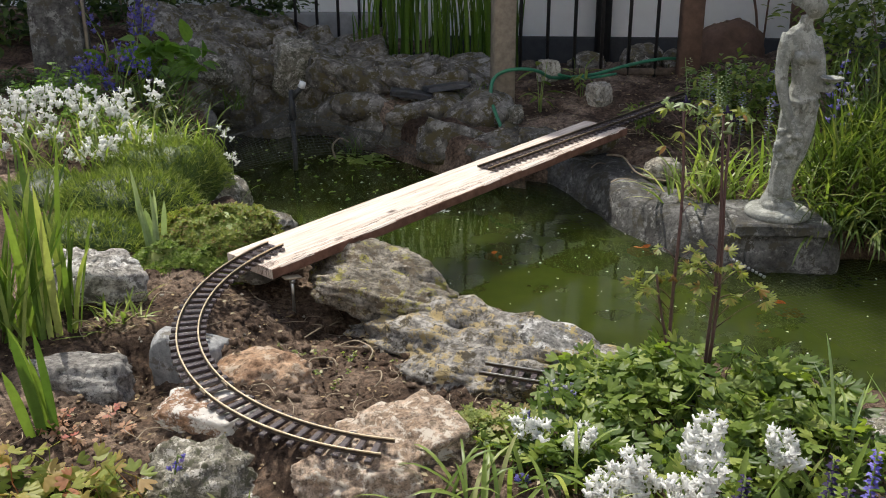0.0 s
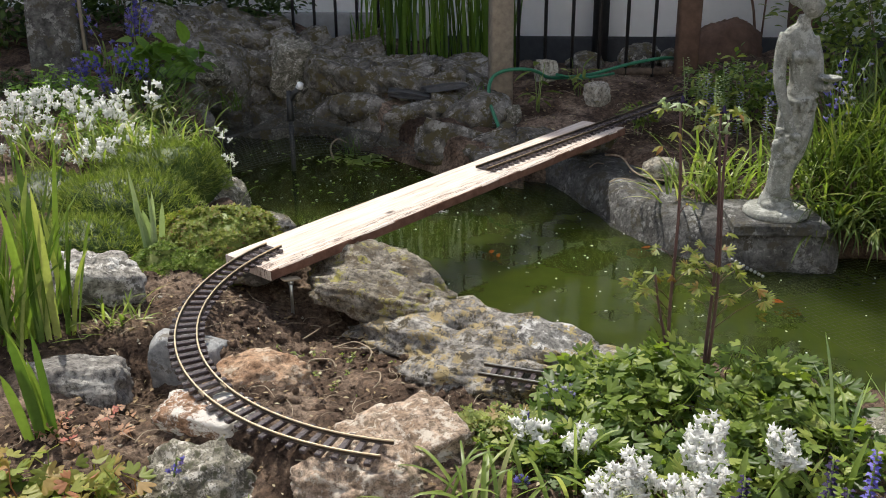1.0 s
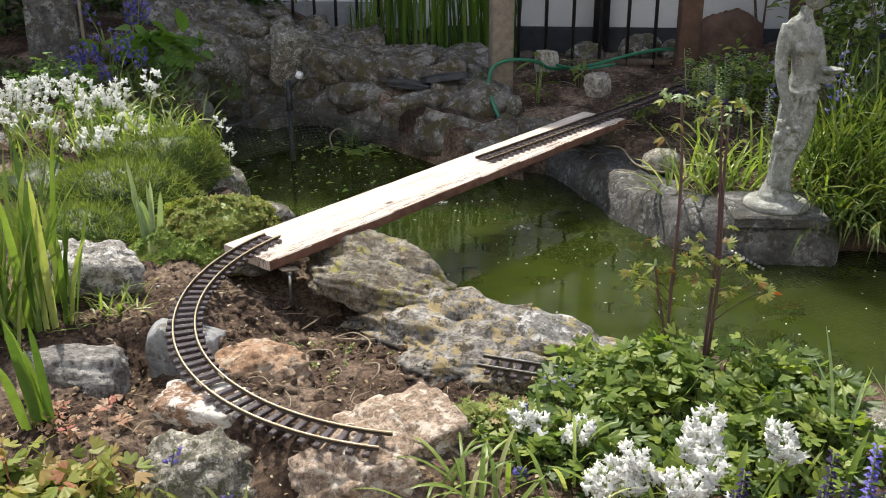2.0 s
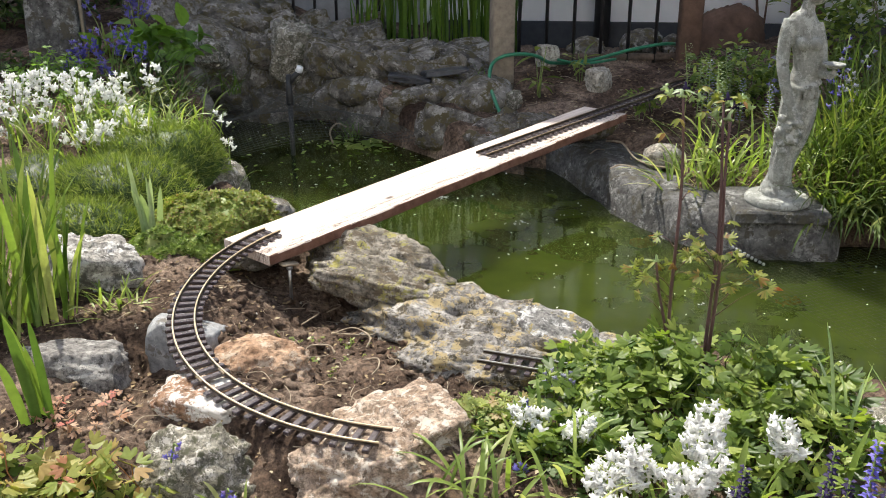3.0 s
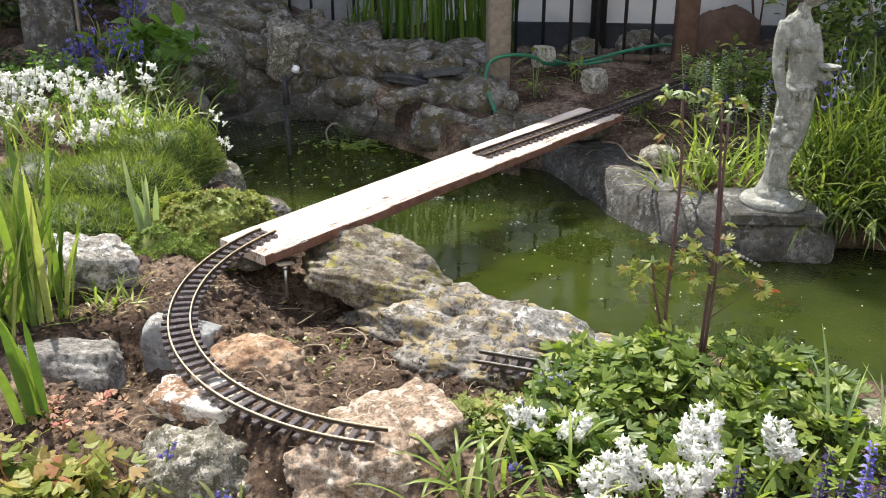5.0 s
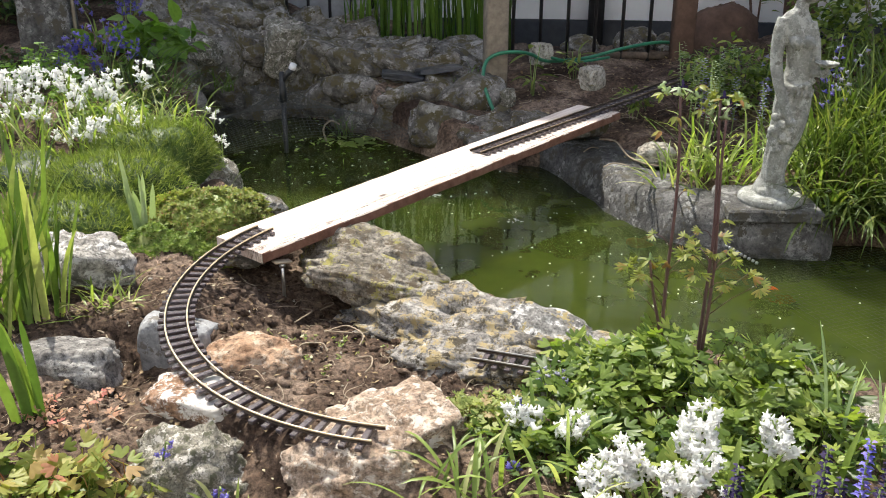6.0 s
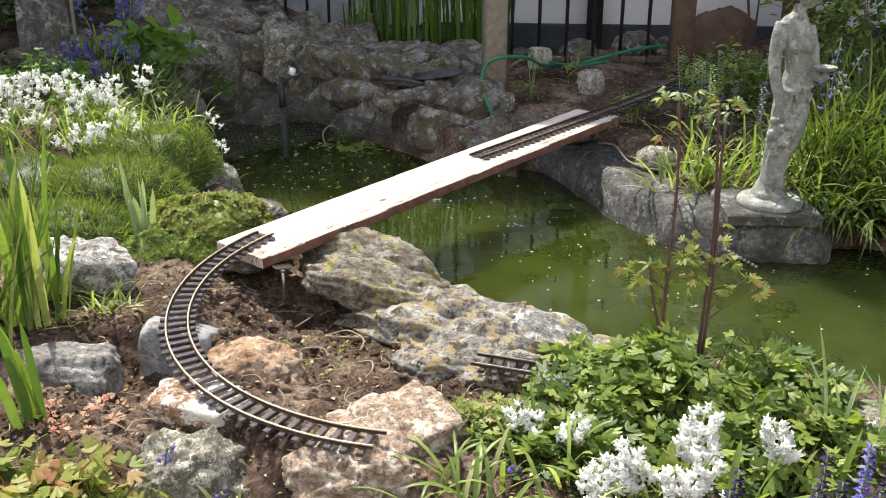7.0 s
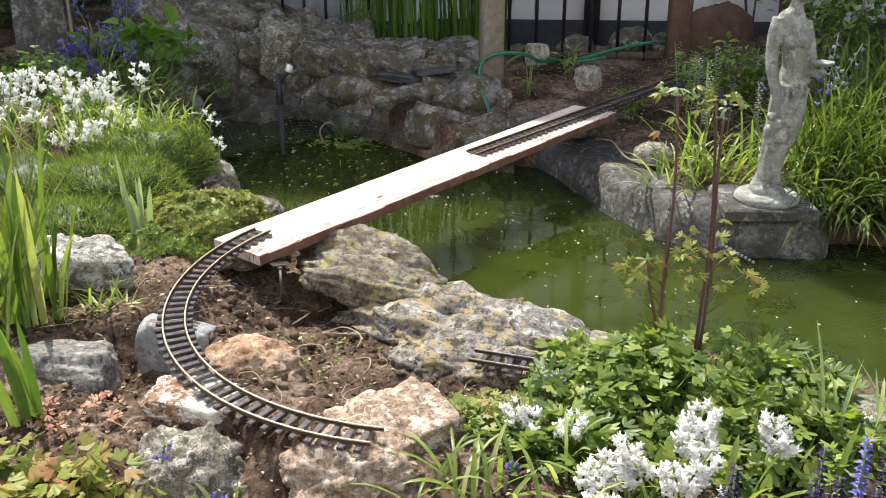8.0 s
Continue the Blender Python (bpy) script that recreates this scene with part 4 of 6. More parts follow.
def bell_plant(name, at, h, seed, petals, label, category, group, leaves=6, leaf_len=0.2, spikes=1, n=11, size=0.0075, low=0.55):
    rnd = random.Random(seed)
    r = root(name, pose(*at), label, category, group)
    bell_spike(r, (0, 0, -0.01), h, seed * 7, petals, n, rnd.uniform(0.12, 0.4), size, low)
    for _ in range(leaves):
        b = Buf()
        b.blade((rnd.uniform(-0.015, 0.015), rnd.uniform(-0.015, 0.015), -0.01), rnd.uniform(0, 6.28), leaf_len * rnd.uniform(0.7, 1.1), rnd.uniform(0.009, 0.015), rnd.uniform(0.1, 0.6), rnd.uniform(0.6, 1.9), 8, rnd.uniform(-0.8, 0.8))
        part("leaf", b, L_strap, r)
    return r


def mound(name, at, radii, n, seed, kind, mat, label, category="plant"):
    """A cushion plant: a dark core set with needles or rosettes."""
    rnd = random.Random(seed)
    r = root(name, pose(*at), label, category)
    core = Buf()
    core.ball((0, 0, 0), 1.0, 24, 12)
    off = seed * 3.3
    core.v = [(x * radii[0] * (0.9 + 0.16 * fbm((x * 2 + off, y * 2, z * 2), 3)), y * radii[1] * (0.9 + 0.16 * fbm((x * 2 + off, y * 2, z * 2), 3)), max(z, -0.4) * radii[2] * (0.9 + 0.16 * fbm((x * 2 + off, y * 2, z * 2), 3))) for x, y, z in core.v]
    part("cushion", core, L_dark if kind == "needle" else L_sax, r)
    b = Buf()
    for _ in range(n):
        v = Vector((rnd.gauss(0, 1), rnd.gauss(0, 1), abs(rnd.gauss(0, 1)))).normalized()
        k = 0.93 + 0.2 * fbm((v.x * 2 + off, v.y * 2, v.z * 2), 3) + (0.05 if kind == "needle" else 0.13) * fbm((v.x * 9 + off, v.y * 9, v.z * 9), 2)
        p = Vector((v.x * radii[0], v.y * radii[1], v.z * radii[2])) * k
        nrm = Vector((v.x / radii[0], v.y / radii[1], v.z / radii[2])).normalized()
        if kind == "needle":
            d = (nrm + Vector([rnd.gauss(0, 0.45) for _ in range(3)])).normalized()
            b.leaf(p - d * 0.008, d, Vector((rnd.gauss(0, 1), rnd.gauss(0, 1), rnd.gauss(0, 1) + 0.01)), rnd.uniform(0.018, 0.04), rnd.uniform(0.0018, 0.0032), 2, 0.3, 0.3)
        else:
            # a small round tuft of short fleshy leaves
            size = rnd.uniform(0.008, 0.015)
            turn = rnd.uniform(0, 6.28)
            for j in range(9):
                q = turn + j * 2.4
                d = (nrm * (0.35 + 0.09 * j) + Vector((math.cos(q), math.sin(q), 0.15)) * (1.1 - 0.09 * j)).normalized()
                b.leaf(p - nrm * 0.004, d, nrm + Vector((0.01, 0.02, 0)), size * rnd.uniform(0.8, 1.2), size * 0.5, 2, 0.3, 0.35)
    tagged(part("foliage", b, mat, r), kind="stuff")
    return r


def leafy(name, at, radii, n, size, seed, mat, label, category="shrub", stems=6, broad=0.5, fill=0.5):
    """A bush of single leaves on a few stems."""
    rnd = random.Random(seed)
    r = root(name, pose(*at), label, category)
    b = Buf()
    for i in range(stems):
        q, k = rnd.uniform(0, 6.28), rnd.uniform(0.2, 0.8)
        e = Vector((math.cos(q) * radii[0] * k, math.sin(q) * radii[1] * k, radii[2] * rnd.uniform(0.9, 1.7)))
        b.tube([Vector((e.x * 0.2, e.y * 0.2, -0.03)), Vector((e.x * 0.45, e.y * 0.45, e.z * 0.5)), e], 0.004 * radii[2] * 5, 0.0015, 5)
    part("stem", b, L_stem if radii[2] < 0.3 else M_post, r)
    b = Buf()
    for _ in range(n):
        v = Vector((rnd.gauss(0, 1), rnd.gauss(0, 1), rnd.gauss(0, 1))).normalized()
        k = (fill + (1 - fill) * rnd.random()) * (0.9 + 0.35 * fbm((v.x * 2.5 + seed, v.y * 2.5, v.z * 2.5), 3))
        p = Vector((v.x * radii[0] * k, v.y * radii[1] * k, radii[2] * (1 + v.z * k)))
        d = Vector((v.x + rnd.gauss(0, 0.6), v.y + rnd.gauss(0, 0.6), rnd.gauss(0.1, 0.5)))
        s = size * rnd.uniform(0.6, 1.2)
        b.leaf(p, d, (rnd.gauss(0, 0.4), rnd.gauss(0, 0.4), 1), s, s * broad, 4, 0.25, 0.3)
    tagged(part("leaves", b, mat, r), kind="stuff")
    return r


def lobed(name, at, area, n, size, seed, mat, label, category="plant", height=(0.03, 0.1), stem_mat=None, tilt=0.35):
    """Lobed compound leaves on thin stalks, filling an area; the leaves share a few shapes."""
    rnd = random.Random(seed)
    r = root(name, pose(*at), label, category)
    shapes = []
    for k in range(8):
        b = Buf()
        b.tube([(0, 0, 0), (0.004, 0.002, -0.03), (0.012 * math.cos(k), 0.012 * math.sin(k), -0.075)], 0.0011, 0.0014, 3, False)
        s = size * rnd.uniform(0.7, 1.2)
        for j in (-1, 0, 1):
            a = j * rnd.uniform(1.2, 1.6)
            d = Vector((math.cos(a), math.sin(a), rnd.uniform(-0.35, 0.1))).normalized()
            up = Vector((rnd.gauss(0, 0.2), rnd.gauss(0, 0.2), 1))
            b.fan(d * s * 0.28, d, up, s * rnd.uniform(0.85, 1.1), 3, rnd.uniform(1.5, 2.0), rnd.uniform(0.55, 0.7), rnd.uniform(0.05, 0.35))
        shapes.append(mesh_of("leaf", b, mat))
    for _ in range(n):
        q, k = rnd.uniform(0, 6.28), math.sqrt(rnd.random())
        x, y = area[0] * k * math.cos(q), area[1] * k * math.sin(q)
        g = gh(at[0] + x, at[1] + y)
        if g < -0.2:
            g = -0.14
        z = g - at[2] + rnd.uniform(*height) * (1.1 - 0.5 * k)
        o = new("leaf", shapes[rnd.randrange(8)])
        o.parent = r
        o.matrix_basis = pose(x, y, z, math.degrees(rnd.gauss(0.15, tilt)), math.degrees(rnd.gauss(0, tilt)), rnd.uniform(0, 360))
    return r


# ---- planting of the near and left beds ----
strap_clump("iris_plant", (-0.955, 1.95, -0.03), 54, 0.40, 0.026, (0.115, 0.09), 1, L_iris, "yellow-green sword-leaved iris clump", "iris", (0.02, 0.35), (0.0, 0.6))
strap_clump("iris_plant", (-0.99, 1.86, -0.03), 30, 0.28, 0.018, (0.09, 0.07), 2, L_iris, "yellow-green sword-leaved iris clump", "iris", (0.05, 0.5), (0.0, 0.8))
strap_clump("young_iris", (-0.803, 2.42, -0.03), 6, 0.235, 0.032, (0.025, 0.015), 11, L_pale, "pale blue-green young iris fan", "iris", (0.0, 0.22), (0.0, 0.12), twist=0.2, flat=True, aim=(3.14, 0.5))
strap_clump("young_iris", (-0.79, 2.42, -0.03), 3, 0.22, 0.03, (0.012, 0.01), 12, L_pale, "pale blue-green young iris fan", "iris", (0.0, 0.14), (0.0, 0.1), twist=0.2, flat=True, aim=(0.0, 0.4))
strap_clump("iris_fan", (-0.745, 1.50, -0.04), 7, 0.22, 0.026, (0.03, 0.02), 21, L_iris, "young iris fan with yellowing edges", "iris", (0.02, 0.2), (0.0, 0.3), twist=0.3, flat=True, aim=(3.0, 0.4))
strap_clump("bulb_leaves", (-0.755, 1.99, -0.03), 40, 0.14, 0.009, (0.06, 0.05), 5, L_strap, "floppy pale bulb leaves beside the stone", "plant", (0.4, 1.3), (0.3, 1.2))
mound("saxifrage_cushion", (-0.63, 2.50, -0.05), (0.20, 0.165, 0.135), 2600, 6, "rosette", L_moss, "tight yellow-green saxifrage cushion with reddish edge")
mound("saxifrage_cushion", (-0.755, 2.37, -0.06), (0.105, 0.09, 0.085), 700, 8, "rosette", L_sax, "small green saxifrage cushion")
mound("saxifrage_cushion", (-0.645, 2.38, -0.07), (0.12, 0.08, 0.08), 700, 7, "rosette", L_sax, "low green saxifrage cushion beside the board")
mound("heath_cushion", (-1.0, 2.75, -0.04), (0.24, 0.20, 0.15), 7000, 9, "needle", L_heath, "fine-needled green heath mound")
mound("heath_cushion", (-0.92, 2.99, 0.0), (0.22, 0.2, 0.15), 6400, 10, "needle", L_heath, "fine-needled green heath mound with pale tips")
mound("heath_cushion", (-1.03, 2.50, -0.04), (0.20, 0.13, 0.10), 3600, 15, "needle", L_heath, "low fine-needled heath mound beside the block")
mound("heath_cushion", (-1.25, 2.85, -0.02), (0.2, 0.2, 0.11), 2400, 12, "needle", L_heath, "fine-needled green heath mound")
strap_clump("grassy_bulbs", (-0.90, 3.06, 0.15), 80, 0.17, 0.008, (0.17, 0.09), 13, L_strap, "pale arching bulb leaves above the heath", "plant", (0.2, 1.0), (0.6, 1.8))
strap_clump("grassy_bulbs", (-1.2, 3.05, 0.04), 120, 0.20, 0.010, (0.24, 0.16), 14, L_strap, "tangle of pale bulb leaves under white flowers", "plant", (0.1, 0.9), (0.3, 1.6))
rnd = random.Random(3)
for i in range(18):
    x, y = rnd.uniform(-1.62, -1.02), rnd.uniform(3.08, 3.42)
    bell_plant("white_bluebell", (x, y, gh(x, y)), rnd.uniform(0.11, 0.18), 200 + i, L_white, "white bluebell spike in the flower bed", "flower", "white bluebells of the bed", 3, 0.16, 1, 11, 0.0092)
for i in range(10):
    x, y = rnd.uniform(-1.5, -0.95), rnd.uniform(2.9, 3.15)
    bell_plant("white_bluebell", (x, y, gh(x, y)), rnd.uniform(0.08, 0.14), 240 + i, L_white, "short white bluebell in the flower bed", "flower", "white bluebells of the bed", 2, 0.14, 1, 8, 0.009)
for i in range(9):
    x, y = rnd.uniform(-1.46, -1.16), rnd.uniform(3.6, 3.85)
    bell_plant("bluebell", (x, y, gh(x, y)), rnd.uniform(0.12, 0.26), 270 + i, L_blue, "violet-blue bluebell spike before the rocks", "flower", "bluebells", 3, 0.2, 1, 11, 0.0068)
for i in range(6):
    x, y = rnd.uniform(-1.42, -1.24), rnd.uniform(4.0, 4.2)
    bell_plant("bluebell", (x, y, gh(x, y)), rnd.uniform(0.26, 0.38), 290 + i, L_blue, "tall violet-blue bluebell spike", "flower", "bluebells", 2, 0.2, 1, 12, 0.007)
lobed("geranium_clump", (-1.48, 3.58, 0.1), (0.18, 0.12), 130, 0.026, 31, L_broad, "fresh green cranesbill leaf clump", height=(0.06, 0.17))
lobed("geranium_clump", (-1.30, 3.30, 0.1), (0.28, 0.12), 120, 0.018, 37, L_broad, "pale green leaves under the white bluebells", height=(0.02, 0.08))
lobed("geranium_clump", (-1.12, 3.18, 0.08), (0.22, 0.10), 90, 0.016, 38, L_strap, "pale green leaves under the white bluebells", height=(0.02, 0.07))
strap_clump("bulb_leaves", (-1.08, 3.42, 0.06), 60, 0.2, 0.011, (0.12, 0.08), 39, L_grass, "arching green leaves above the water", "plant", (0.4, 1.1), (0.6, 1.8))
lobed("geranium_clump", (-1.0, 3.38, 0.03), (0.14, 0.12), 90, 0.018, 46, L_dark, "dark green leaves on the shore", height=(0.01, 0.06))
lobed("geranium_clump", (-1.85, 3.75, 0.1), (0.22, 0.2), 90, 0.026, 32, L_dark, "dark green cranesbill leaf clump", height=(0.04, 0.12))
leafy("broad_leaved_plant", (-1.20, 3.98, 0.1), (0.20, 0.14, 0.14), 130, 0.085, 33, L_broad, "broad rounded green leaves", "plant", 6, 0.75, 0.35)
leafy("broad_leaved_plant", (-1.45, 4.0, 0.12), (0.06, 0.06, 0.1), 9, 0.08, 34, L_broad, "few broad rounded green leaves", "plant", 4, 0.75, 0.35)
strap_clump("bulb_leaves", (-1.12, 3.68, 0.06), 60, 0.26, 0.012, (0.14, 0.08), 35, L_dark, "dark arching strap leaves over the rocks", "plant", (0.3, 1.0), (0.6, 1.8))
strap_clump("bulb_leaves", (-1.0, 3.62, 0.02), 24, 0.22, 0.009, (0.1, 0.06), 36, L_strap, "thin arching leaves over the water", "plant", (0.5, 1.1), (0.6, 1.6))


for i, (x, y, h) in enumerate(((-0.76, 3.06, 0.24), (-0.70, 2.98, 0.17), (-0.82, 3.0, 0.2))):
    bell_plant("white_sprig", (x, y, -0.06), h, 260 + i, L_white, "thin stem with a few white flowers over the water", "flower", "white sprigs", 1, 0.12, 1, 5, 0.007, 0.85)


def build_pillar():
    ob = new("stone_pillar", mesh_of("stone_pillar", rock_buf((0.25, 0.22, 0.75), 61, 5, square=True, cuts=3, rough=0.03, sharp=0.95), M_conc))
    ob.matrix_basis = pose(-1.60, 3.98, 0.32, 0, 3, 8)
    tagged(ob, "rough upright grey stone pillar", "pillar")
    b = Buf()
    b.tube([(-1.485, 3.95, 0.05), (-1.48, 3.95, 0.8)], 0.008, n=6)
    tagged(part("garden_stake", b, M_post), "thin wooden stake beside the pillar", "stake")


build_pillar()
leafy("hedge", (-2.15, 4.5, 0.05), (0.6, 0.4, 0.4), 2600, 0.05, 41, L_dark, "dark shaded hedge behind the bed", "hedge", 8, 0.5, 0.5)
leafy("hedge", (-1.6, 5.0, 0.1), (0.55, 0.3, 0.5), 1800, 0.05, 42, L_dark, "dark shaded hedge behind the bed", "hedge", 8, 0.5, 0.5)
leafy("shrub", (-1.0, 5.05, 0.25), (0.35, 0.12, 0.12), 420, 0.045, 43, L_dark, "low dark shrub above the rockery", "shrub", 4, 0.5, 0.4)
strap_clump("reed_clump", (-0.02, 4.78, 0.06), 150, 0.62, 0.022, (0.40, 0.10), 44, L_reed, "tall dark green sword leaves before the railings", "reeds", (0.0, 0.15), (0.0, 0.35))
strap_clump("reed_clump", (-0.40, 4.85, 0.08), 14, 0.26, 0.012, (0.12, 0.05), 45, L_reed, "short green sword leaves by the railings", "reeds", (0.0, 0.3), (0.0, 0.5))

for x, y, n, seed in ((-0.42, 4.02, 22, 91), (-0.13, 4.05, 16, 92), (-0.95, 4.15, 26, 93), (0.13, 4.10, 14, 94)):
    strap_clump("grass_tuft", (x, y, -0.12 if y < 4.06 else 0.05), n, 0.13, 0.006, (0.05, 0.04), seed, L_reed, "small green grass tuft among the rocks", "grass", (0.1, 0.9), (0.4, 1.6), group="rockery tufts")

# ---- planting of the far right bank ----
strap_clump("lily_clump", (0.86, 2.98, -0.04), 95, 0.26, 0.013, (0.15, 0.13), 51, L_strap, "bright arching lily leaves beside the statue", "plant", (0.2, 1.1), (0.5, 1.6))
strap_clump("lily_clump", (1.13, 2.95, -0.02), 90, 0.26, 0.012, (0.12, 0.16), 52, L_strap, "bright arching lily leaves beside the statue", "plant", (0.2, 1.0), (0.5, 1.6))
strap_clump("grass_clump", (1.40, 2.98, 0.0), 420, 0.36, 0.010, (0.22, 0.25), 53, L_grass, "dense arching bluebell leaves spilling over the pond edge", "grass", (0.1, 0.9), (0.5, 1.9), aim=(-1.9, 1.1))
strap_clump("grass_clump", (1.65, 3.35, 0.02), 420, 0.42, 0.011, (0.30, 0.3), 54, L_grass, "dense arching bluebell leaves", "grass", (0.05, 0.8), (0.3, 1.6))
for x, y, seed in ((1.25, 2.77, 55), (1.42, 2.74, 65)):
    strap_clump("grass_clump", (x, y, -0.03), 165, 0.34, 0.011, (0.12, 0.07), seed, L_grass, "long leaves hanging down to the water", "grass", (0.7, 1.3), (0.8, 1.7), aim=(-1.7, 0.6))
for i in range(7):
    x, y = rnd.uniform(1.15, 1.8), rnd.uniform(2.95, 3.7)
    bell_plant("bluebell", (x, y, gh(x, y)), rnd.uniform(0.26, 0.42), 310 + i, L_lilac if i % 3 else L_blue, "pale blue bluebell above the grass", "flower", "bluebells of the far bank", 0, 0.2, 1, 9, 0.006)


def spike(at, h, seed, mat):
    rr = random.Random(seed)
    r = root("flower_spike", pose(*at), "slender pale spike with lilac florets", "flower", "pale flower spikes")
    b = Buf()
    b.tube([(0, 0, -0.01), (0.004, 0, h * 0.5), (rr.uniform(-0.02, 0.02), 0, h)], 0.003, 0.0015, 5)
    part("stem", b, L_stem, r)
    b = Buf()
    for i in range(46):
        t = 0.4 + 0.6 * i / 46
        q = i * 2.4
        d = Vector((math.cos(q), math.sin(q), 0.35))
        b.leaf(Vector((0, 0, h * t)) + d * 0.003, d, (0, 0, 1), 0.017 * (1.15 - t * 0.5), 0.009, 2, 0.3, 0.2)
    tagged(part("flower_head", b, mat, r), kind="stuff")


for i in range(16):
    x, y = rnd.uniform(0.86, 1.22), rnd.uniform(3.15, 3.75)
    spike((x, y, gh(x, y)), rnd.uniform(0.2, 0.36), 400 + i, L_lilac if i % 3 == 0 else L_pale)
leafy("shrub", (1.18, 3.75, 0.0), (0.28, 0.2, 0.15), 900, 0.035, 56, L_col, "leafy green bush behind the statue", "shrub", 6, 0.55, 0.4)
leafy("shrub", (1.9, 4.1, 0.02), (0.5, 0.35, 0.30), 2200, 0.04, 57, L_col, "leafy green bush before the house", "shrub", 8, 0.55, 0.4)
leafy("shrub", (2.5, 4.5, 0.0), (0.6, 0.4, 0.75), 2600, 0.05, 58, L_dark, "tall dark shrub before the house", "shrub", 8, 0.55, 0.4)
leafy("shrub", (0.78, 3.75, 0.0), (0.10, 0.08, 0.06), 120, 0.03, 59, L_col, "small green seedling clump", "shrub", 4, 0.5, 0.4)
leafy("seedling", (0.40, 4.05, 0.0), (0.05, 0.04, 0.14), 12, 0.075, 60, L_heath, "leggy seedling by the wooden post", "plant", 3, 0.32, 0.3)
leafy("seedling", (0.60, 4.20, 0.03), (0.09, 0.05, 0.09), 16, 0.07, 64, L_heath, "leggy seedling by the hose", "plant", 3, 0.32, 0.3)
rock("rusty_boulder", (1.42, 4.88, 0.03), (0.38, 0.18, 0.48), 66, M_rust, "large rust-brown rounded stone against the wall", 0, 0, 12, cuts=5, sharp=0.5, rough=0.04)


def build_trunk():
    b = Buf()
    b.tube([(1.86, 4.95, -0.1), (1.83, 4.95, 0.5), (1.88, 4.98, 1.3), (1.80, 5.0, 2.4)], 0.09, 0.05, 10)
    r = root("wall_shrub", pose(0, 0, 0), "bare brown trunk against the house wall", "tree")
    part("trunk", b, M_rust, r)
    b = Buf()
    b.tube([(1.66, 5.05, 0.0), (1.62, 5.08, 0.3), (1.52, 5.1, 0.7), (1.50, 5.1, 1.2)], 0.008, 0.004, 6)
    part("branch", b, M_rust, r)
    b = Buf()
    b.tube([(1.66, 5.05, 0.0), (1.68, 5.08, 0.4), (1.66, 5.1, 1.1)], 0.006, 0.003, 6)
    part("branch", b, M_rust, r)
    b = Buf()
    rr = random.Random(5)
    for _ in range(700):
        p = Vector((1.85 + rr.gauss(0, 0.35), 4.95 + rr.gauss(0, 0.12), 1.9 + rr.gauss(0, 0.4)))
        b.leaf(p, (rr.gauss(0, 1), rr.gauss(0, 1), rr.gauss(0, 0.6)), (0, 0.1, 1), 0.06, 0.03, 3)
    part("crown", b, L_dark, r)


build_trunk()

# ---- foreground planting ----
lobed("columbine_clump", (0.48, 1.66, -0.08), (0.32, 0.19), 300, 0.034, 71, L_col, "lush green columbine leaf clump at the water's edge", height=(0.0, 0.13))
lobed("columbine_clump", (0.35, 1.71, -0.08), (0.15, 0.13), 120, 0.031, 72, L_col, "bright green columbine leaf clump", height=(0.03, 0.125))
lobed("columbine_clump", (0.62, 1.48, -0.08), (0.20, 0.14), 150, 0.033, 73, L_col, "green columbine leaf clump", height=(0.0, 0.09))
lobed("columbine_clump", (0.35, 1.42, -0.08), (0.22, 0.12), 120, 0.030, 77, L_col, "green columbine leaf clump among white flowers", height=(0.0, 0.07))
lobed("columbine_clump", (0.68, 1.64, -0.08), (0.13, 0.11), 90, 0.033, 70, L_col, "green columbine leaf clump over the rails", height=(0.0, 0.085))
lobed("columbine_clump", (0.31, 1.79, -0.08), (0.09, 0.10), 46, 0.031, 69, L_col, "bright green columbine leaf clump on the rock", height=(0.04, 0.115))
lobed("groundcover", (0.40, 1.42, -0.08), (0.36, 0.16), 190, 0.018, 68, L_dark, "low dark green leaves covering the soil", height=(0.0, 0.035))
lobed("creeping_plant", (0.075, 1.55, -0.05), (0.11, 0.10), 240, 0.014, 74, L_moss, "small yellow-green creeping plant on the soil", height=(0.01, 0.055))
lobed("creeping_plant", (0.13, 1.45, -0.05), (0.08, 0.06), 90, 0.016, 75, L_col, "small green creeping plant on the soil", height=(0.01, 0.04))
strap_clump("bulb_leaves", (0.18, 1.27, -0.06), 24, 0.18, 0.012, (0.16, 0.08), 76, L_strap, "glossy strap leaves of spring bulbs", "plant", (0.2, 1.0), (0.5, 1.9))
strap_clump("bulb_leaves", (0.02, 1.28, -0.05), 16, 0.16, 0.010, (0.07, 0.04), 79, L_strap, "curling strap leaves beside the boulder", "plant", (0.4, 1.1), (0.8, 2.2))
strap_clump("bulb_leaves", (0.62, 1.28, -0.06), 20, 0.17, 0.017, (0.16, 0.08), 78, L_strap, "broad green strap leaves of spring bulbs", "plant", (0.1, 0.8), (0.3, 1.5))
strap_clump("bulb_leaves", (0.80, 1.52, -0.08), 16, 0.22, 0.012, (0.10, 0.06), 80, L_pale, "upright blue-green leaves at the water's edge", "plant", (0.0, 0.5), (0.1, 0.9))
strap_clump("bulb_leaves", (-0.30, 1.25, -0.05), 26, 0.10, 0.008, (0.16, 0.03), 83, L_strap, "low strap leaves before the boulders", "plant", (0.4, 1.2), (0.5, 1.5))

WHITE = []
